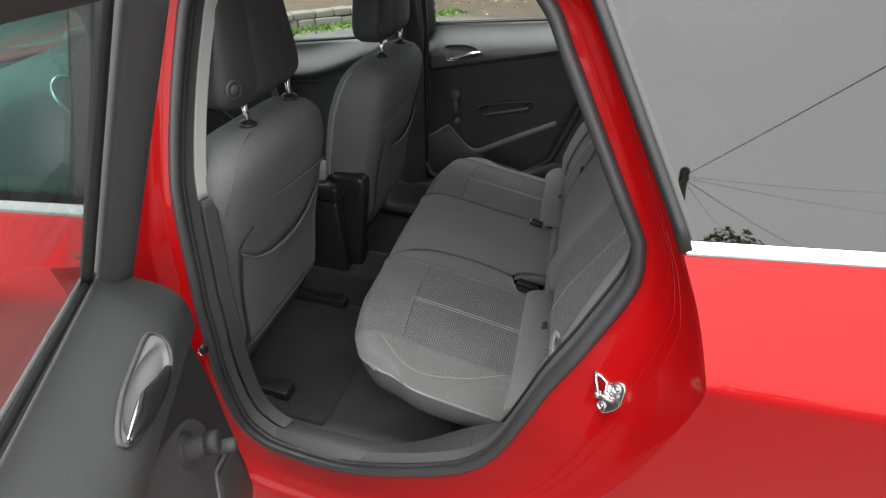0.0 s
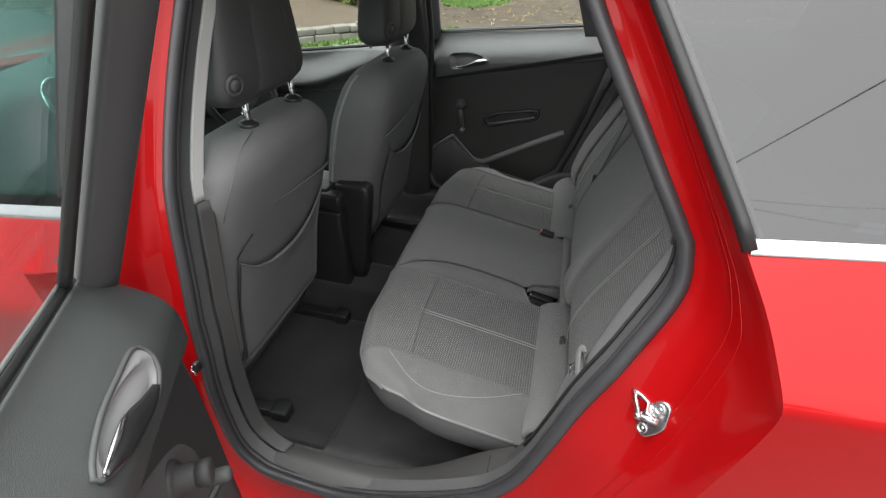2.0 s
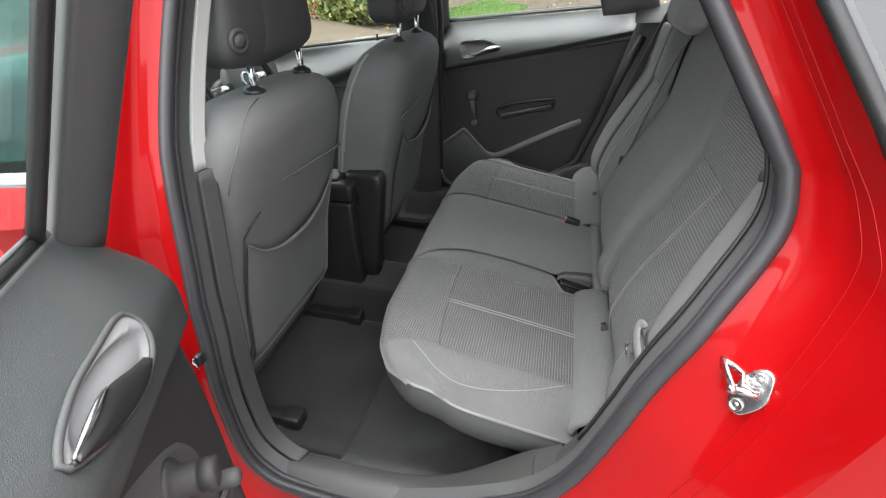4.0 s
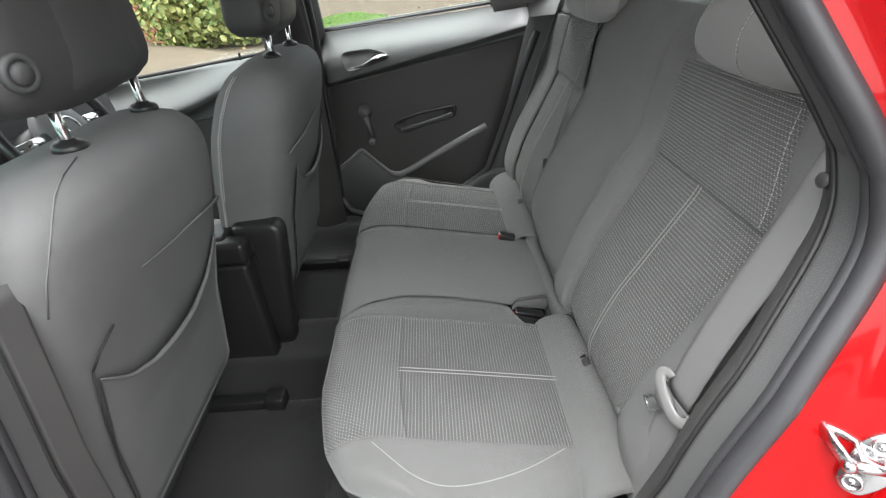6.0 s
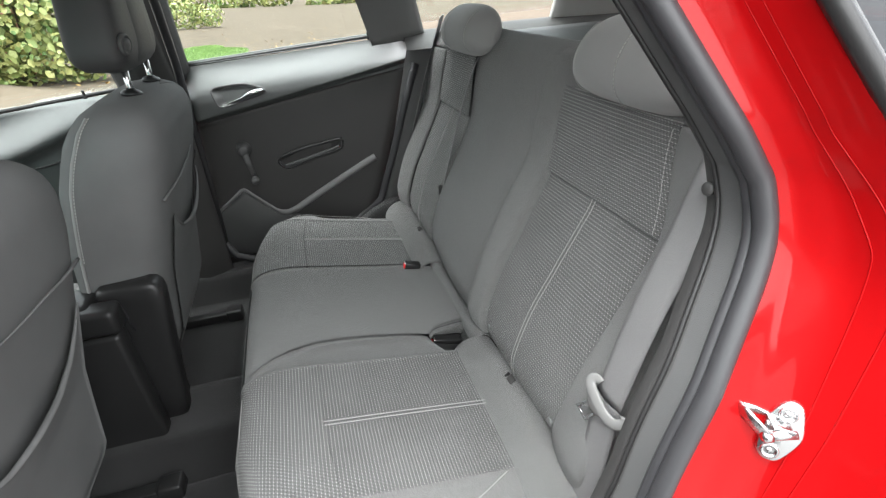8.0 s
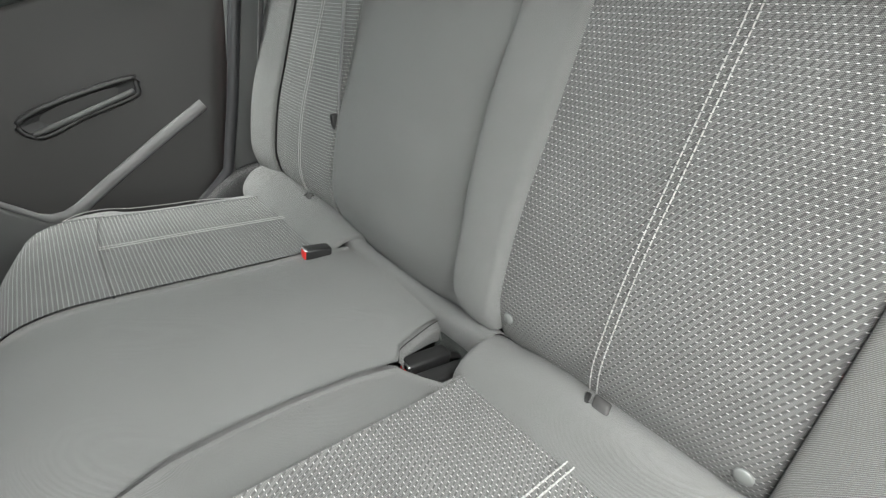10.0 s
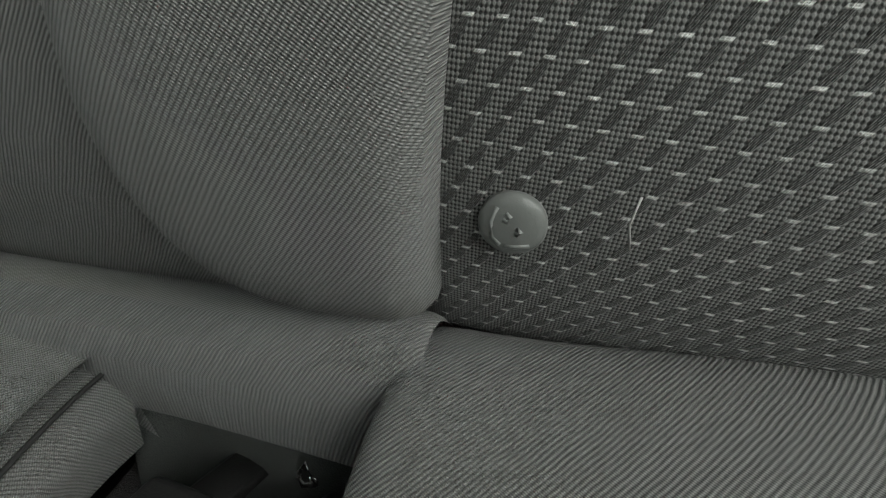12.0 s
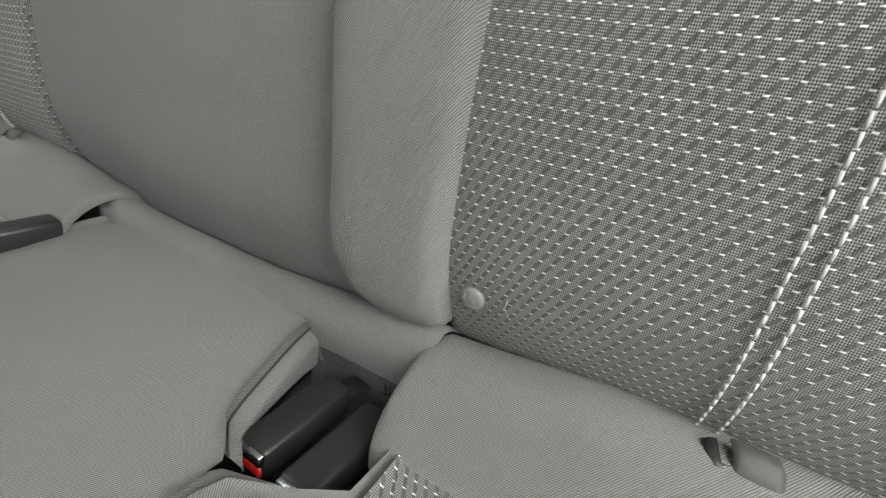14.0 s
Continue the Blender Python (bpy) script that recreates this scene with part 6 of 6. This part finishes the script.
sheet("far_sill_skin", lambda u, v: Vector((-0.62 + 1.25 * u, 0.775 + 0.03 * math.sin(math.pi * v), 0.02 + 0.27 * v)), 12, 8, PAINT, car, "red far sill", thick=0.003)
for m in (-1, 1):
    sheet("front_wing", lambda u, v: (lambda x, d: Vector((x, -m * body_side(d) * (1 - 0.16 * u ** 3), belt(x) + d)))(-1.625 - 1.18 * u, -0.72 + 0.735 * v), 24, 20, PAINT, car, "red front wing", thick=0.003)
    rod("windscreen_pillar", [(-1.93, 0.72 * m, 0.84), (-1.55, 0.64 * m, 1.14), (-1.12, 0.535 * m, 1.385)], 0.032, PAINT, car, "red windscreen pillar", sides=10, flat=0.7)
    for wx in (-1.885, 0.80):
        wmx = facing((wx, 0.66 * m, GROUND + 0.315), (0, m, 0))
        tyre = turned("wheel", [(0.20, 0.0), (0.285, 0.004), (0.310, 0.025), (0.315, 0.06), (0.315, 0.12), (0.310, 0.155), (0.285, 0.176), (0.215, 0.170), (0.200, 0.150)], wmx, RUBBER, car, "black road tyre", 40)
        turned("rim", [(0.205, 0.165), (0.198, 0.150), (0.09, 0.135), (0.05, 0.150), (0.01, 0.152)], wmx, ZINC, tyre, "silver wheel rim", 30)
sheet("front_bumper", lambda u, v: Vector((-2.80 - 0.09 * math.sin(math.pi * u) + 0.04 * v, -0.64 + 1.28 * u, 0.02 + 0.63 * v)), 16, 12, PAINT, car, "red front bumper", thick=0.02)
sheet("rear_bumper", lambda u, v: Vector((1.72 + 0.07 * math.sin(math.pi * u), -0.80 + 1.60 * u, 0.02 + 0.48 * v)), 16, 10, PAINT, car, "red rear bumper", thick=0.02)

# ---- front cabin ----
dash = base("dashboard", -1.25, 0, 0.4, "dark moulded dashboard with silver-ringed vents", "dashboard")
prof = curve_at([(-1.70, 0, 0.90), (-1.40, 0, 0.965), (-1.20, 0, 0.980), (-1.125, 0, 0.955), (-1.11, 0, 0.86), (-1.10, 0, 0.72), (-1.13, 0, 0.55), (-1.20, 0, 0.40)])
sheet("dash_skin", lambda u, v: prof(v) + Vector((0.05 * (2 * u - 1) ** 2, -0.72 + 1.44 * u, 0.03 * math.exp(-((u - 0.70) / 0.14) ** 2) * (1 - v))), 40, 40, TRIM, dash, "dark grained dashboard skin", thick=0.004)
for y in (-0.245, 0.56):
    cc = Vector((-1.085, y, 0.935))
    mm = facing(cc, (0.95, 0, 0.3))
    ringp = [mm @ Vector((0.045 * math.cos(t), 0.062 * math.sin(t), 0.004)) for t in [2 * math.pi * k / 32 for k in range(32)]]
    rod("vent_ring", ringp, 0.008, CHROME, dash, "silver vent ring", sides=8, closed=True, up=(1, 0, 0.3))
    for k in range(5):
        z = -0.03 + 0.015 * k
        rod("vent_slat", [mm @ Vector((z, -0.05, 0)), mm @ Vector((z, 0.05, 0))], 0.003, BLACK, dash, sides=6)

wheel = base("steering_wheel", -1.0, 0.30, 0.60, "black steering wheel with silver spokes and round hub", "steering wheel")
wm = Matrix.Translation((-0.93, 0.30, 0.83)) @ Matrix.Rotation(radians(65), 4, "Y")
rod("rim", [wm @ Vector((0.185 * math.cos(t), 0.185 * math.sin(t), 0)) for t in [2 * math.pi * k / 56 for k in range(56)]], 0.015, BLACK, wheel, "black leather rim", sides=12, closed=True)
hub = turned("hub", [(0.075, -0.02), (0.078, 0.0), (0.070, 0.022), (0.040, 0.030), (0.004, 0.032)], wm, MIDTRIM, wheel, "grey hub cover", 32)
turned("hub_ring", [(0.030, 0.026), (0.030, 0.033), (0.024, 0.035), (0.022, 0.031)], wm, CHROME, hub, "bright round emblem ring", 28)
for a in (90, 215, -90, 325):
    ca, sa = math.cos(radians(a)), math.sin(radians(a))
    rod("spoke", [wm @ Vector((0.06 * ca, 0.06 * sa, 0.012)), wm @ Vector((0.12 * ca, 0.12 * sa, 0.010)), wm @ Vector((0.178 * ca, 0.178 * sa, 0.002))], 0.014, CHROME, wheel, "silver spoke", sides=8, flat=0.4, up=wm.to_3x3() @ Vector((0, 0, 1)))
rod("column", [wm @ Vector((0, 0, -0.02)), wm @ Vector((0.0, 0, -0.30))], 0.05, BLACK, wheel, sides=14)

con = base("centre_console", -0.5, 0, 0.2, "black plastic centre console with armrest behind the front seats", "console")


def console_box(name, lo, hi, bev, material, label):
    block(name, lo, hi, material, con, label, bev, 4)


def rounded_ring(z, x0, x1, y0, y1, p=0.35):
    cx, cy = (x0 + x1) / 2, (y0 + y1) / 2
    return [Vector((cx + (x1 - x0) / 2 * math.copysign(abs(math.cos(t)) ** p, math.cos(t)), cy + (y1 - y0) / 2 * math.copysign(abs(math.sin(t)) ** p, math.sin(t)), z)) for t in [2 * math.pi * j / 36 for j in range(36)]]


loft("console_tail", [rounded_ring(*q) for q in ((0.19, -0.47, -0.356, 0.010, 0.070), (0.30, -0.46, -0.344, 0.012, 0.073), (0.42, -0.44, -0.328, 0.013, 0.076), (0.53, -0.43, -0.312, 0.014, 0.077), (0.60, -0.43, -0.303, 0.014, 0.077), (0.622, -0.43, -0.304, 0.015, 0.076), (0.634, -0.428, -0.312, 0.018, 0.072), (0.640, -0.42, -0.326, 0.024, 0.066))], BLACK, con, "black moulded console tail")
console_box("armrest", (-0.78, -0.030, 0.52), (-0.425, 0.072, 0.632), 0.018, BLACK, "black armrest lid")
console_box("console_side_lid", (-0.60, -0.048, 0.565), (-0.378, 0.010, 0.626), 0.014, BLACK, "grained console lid")
console_box("console_body", (-1.10, -0.043, 0.19), (-0.388, 0.008, 0.561), 0.012, BLACK, "black console body")
console_box("console_far_body", (-1.10, 0.074, 0.19), (-0.36, 0.118, 0.48), 0.012, BLACK, "black console body")
rod("lid_joint", [(-0.60, 0.012, 0.620), (-0.44, 0.012, 0.622), (-0.385, 0.012, 0.60), (-0.38, 0.012, 0.53)], 0.002, RUBBER, con, sides=6)

# ---- small metal parts of the near door frame ----
stk = base("door_striker", 0.476, -0.749, 0.74, "bright zinc door striker bolted to the red jamb", "door striker")
proud = Vector((-0.5, -0.5, 0.6)) * 0.015
so = Vector((0.4799, -0.7494, 0.7575)) + proud
yx = Vector((0.0150, 0.0057, 0.0413)).normalized()
zx = Vector((-0.62, -0.64, 0.28))
zx = (zx - yx * zx.dot(yx)).normalized()
xx = yx.cross(zx).normalized()
sm = Matrix(((xx.x, yx.x, zx.x, so.x), (xx.y, yx.y, zx.y, so.y), (xx.z, yx.z, zx.z, so.z), (0, 0, 0, 1)))
rim = curve_at([(0.021, 0.003, 0), (0.018, -0.014, 0), (0.011, -0.030, 0), (0.004, -0.0335, 0), (-0.003, -0.033, 0), (-0.010, -0.027, 0), (-0.0135, -0.014, 0), (-0.0145, 0.003, 0), (-0.014, 0.016, 0), (-0.0095, 0.029, 0), (-0.003, 0.036, 0), (0.004, 0.037, 0), (0.0095, 0.034, 0), (0.015, 0.023, 0)], True)
outline = [sm @ rim(k / 56) for k in range(56)]
plate = loft("plate", [[p - zx * 0.010 for p in outline], [p + zx * 0.0015 for p in outline], [so + (p - so) * 0.97 + zx * 0.0028 for p in outline], [so + (p - so) * 0.92 + zx * 0.0032 for p in outline]], ZINC, stk, "rounded base plate")
for q in ((0.0, 0.0223, 0.0030), (0.0, -0.0223, 0.0030)):
    turned("bolt", [(0.0088, 0), (0.0088, 0.0016), (0.0076, 0.0026), (0.0056, 0.0024), (0.0050, -0.0002), (0.0034, -0.0004), (0.0028, 0.0016), (0.0005, 0.0018)], facing(sm @ Vector(q), zx), ZINC, plate, "star-headed bolt", 18)
tip, boss_at = Vector((0.4518, -0.7201, 0.7758)) + proud, Vector((0.4591, -0.7520, 0.7620)) + proud
knee, rod_foot = Vector((0.4780, -0.7330, 0.7690)) + proud * 1.3, Vector((0.4801, -0.7620, 0.7670)) + proud
rod("upper_strap", [rod_foot, rod_foot.lerp(knee, 0.5) + zx * 0.004, knee, knee.lerp(tip, 0.5), tip], 0.0082, ZINC, stk, "flat bright strap", sides=10, flat=0.45, up=(boss_at - tip).normalized())
rod("front_strap", [tip + (tip - boss_at) * 0.05, tip.lerp(boss_at, 0.5), boss_at], 0.0092, ZINC, stk, "flat bright strap", sides=10, flat=0.4, up=(tip - knee).normalized())
rod("loop_rod", [boss_at, boss_at.lerp(rod_foot, 0.5), rod_foot + (rod_foot - boss_at) * 0.15], 0.0050, ZINC, stk, "bright steel rod", sides=14)
turned("boss", [(0.0065, -0.005), (0.0072, 0), (0.0066, 0.003), (0.0045, 0.0050), (0.001, 0.0056)], facing(boss_at, boss_at - rod_foot), ZINC, stk, "round boss", 20)
rod("stud", [sm @ Vector((0.018, -0.004, -0.003)), sm @ Vector((0.036, 0.001, 0.0))], 0.0022, PAINT, stk, "short painted stud", sides=8)
cl = base("check_clip", -0.352, -0.75, 0.62, "small black latch clip in the red pillar", "clip")
block("clip", (-0.358, -0.766, 0.616), (-0.347, -0.750, 0.640), BLACK, cl, "black clip", 0.004)
rod("spring", [(-0.352, -0.768, 0.614), (-0.349, -0.771, 0.622), (-0.355, -0.770, 0.630), (-0.350, -0.770, 0.641)], 0.0022, ZINC, cl, sides=6)

# ---- bricks of the house wall, last ----
bm = bmesh.new()
box_bm(bm, (0, 0, 0), (0.215, 0.10, 0.065), 0.004, 1)
bme = bpy.data.meshes.new("brick")
bm.to_mesh(bme)
bm.free()
bme.materials.append(BRICK)
for r in range(20):
    for k in range(14):
        o = new("brick", bme)
        o.parent, o.matrix_parent_inverse = wall_b, Matrix.Identity(4)
        o.matrix_basis = Matrix.Translation((-7.6 + 0.225 * k + 0.1125 * (r % 2), 10.335, GROUND + 0.075 * r))
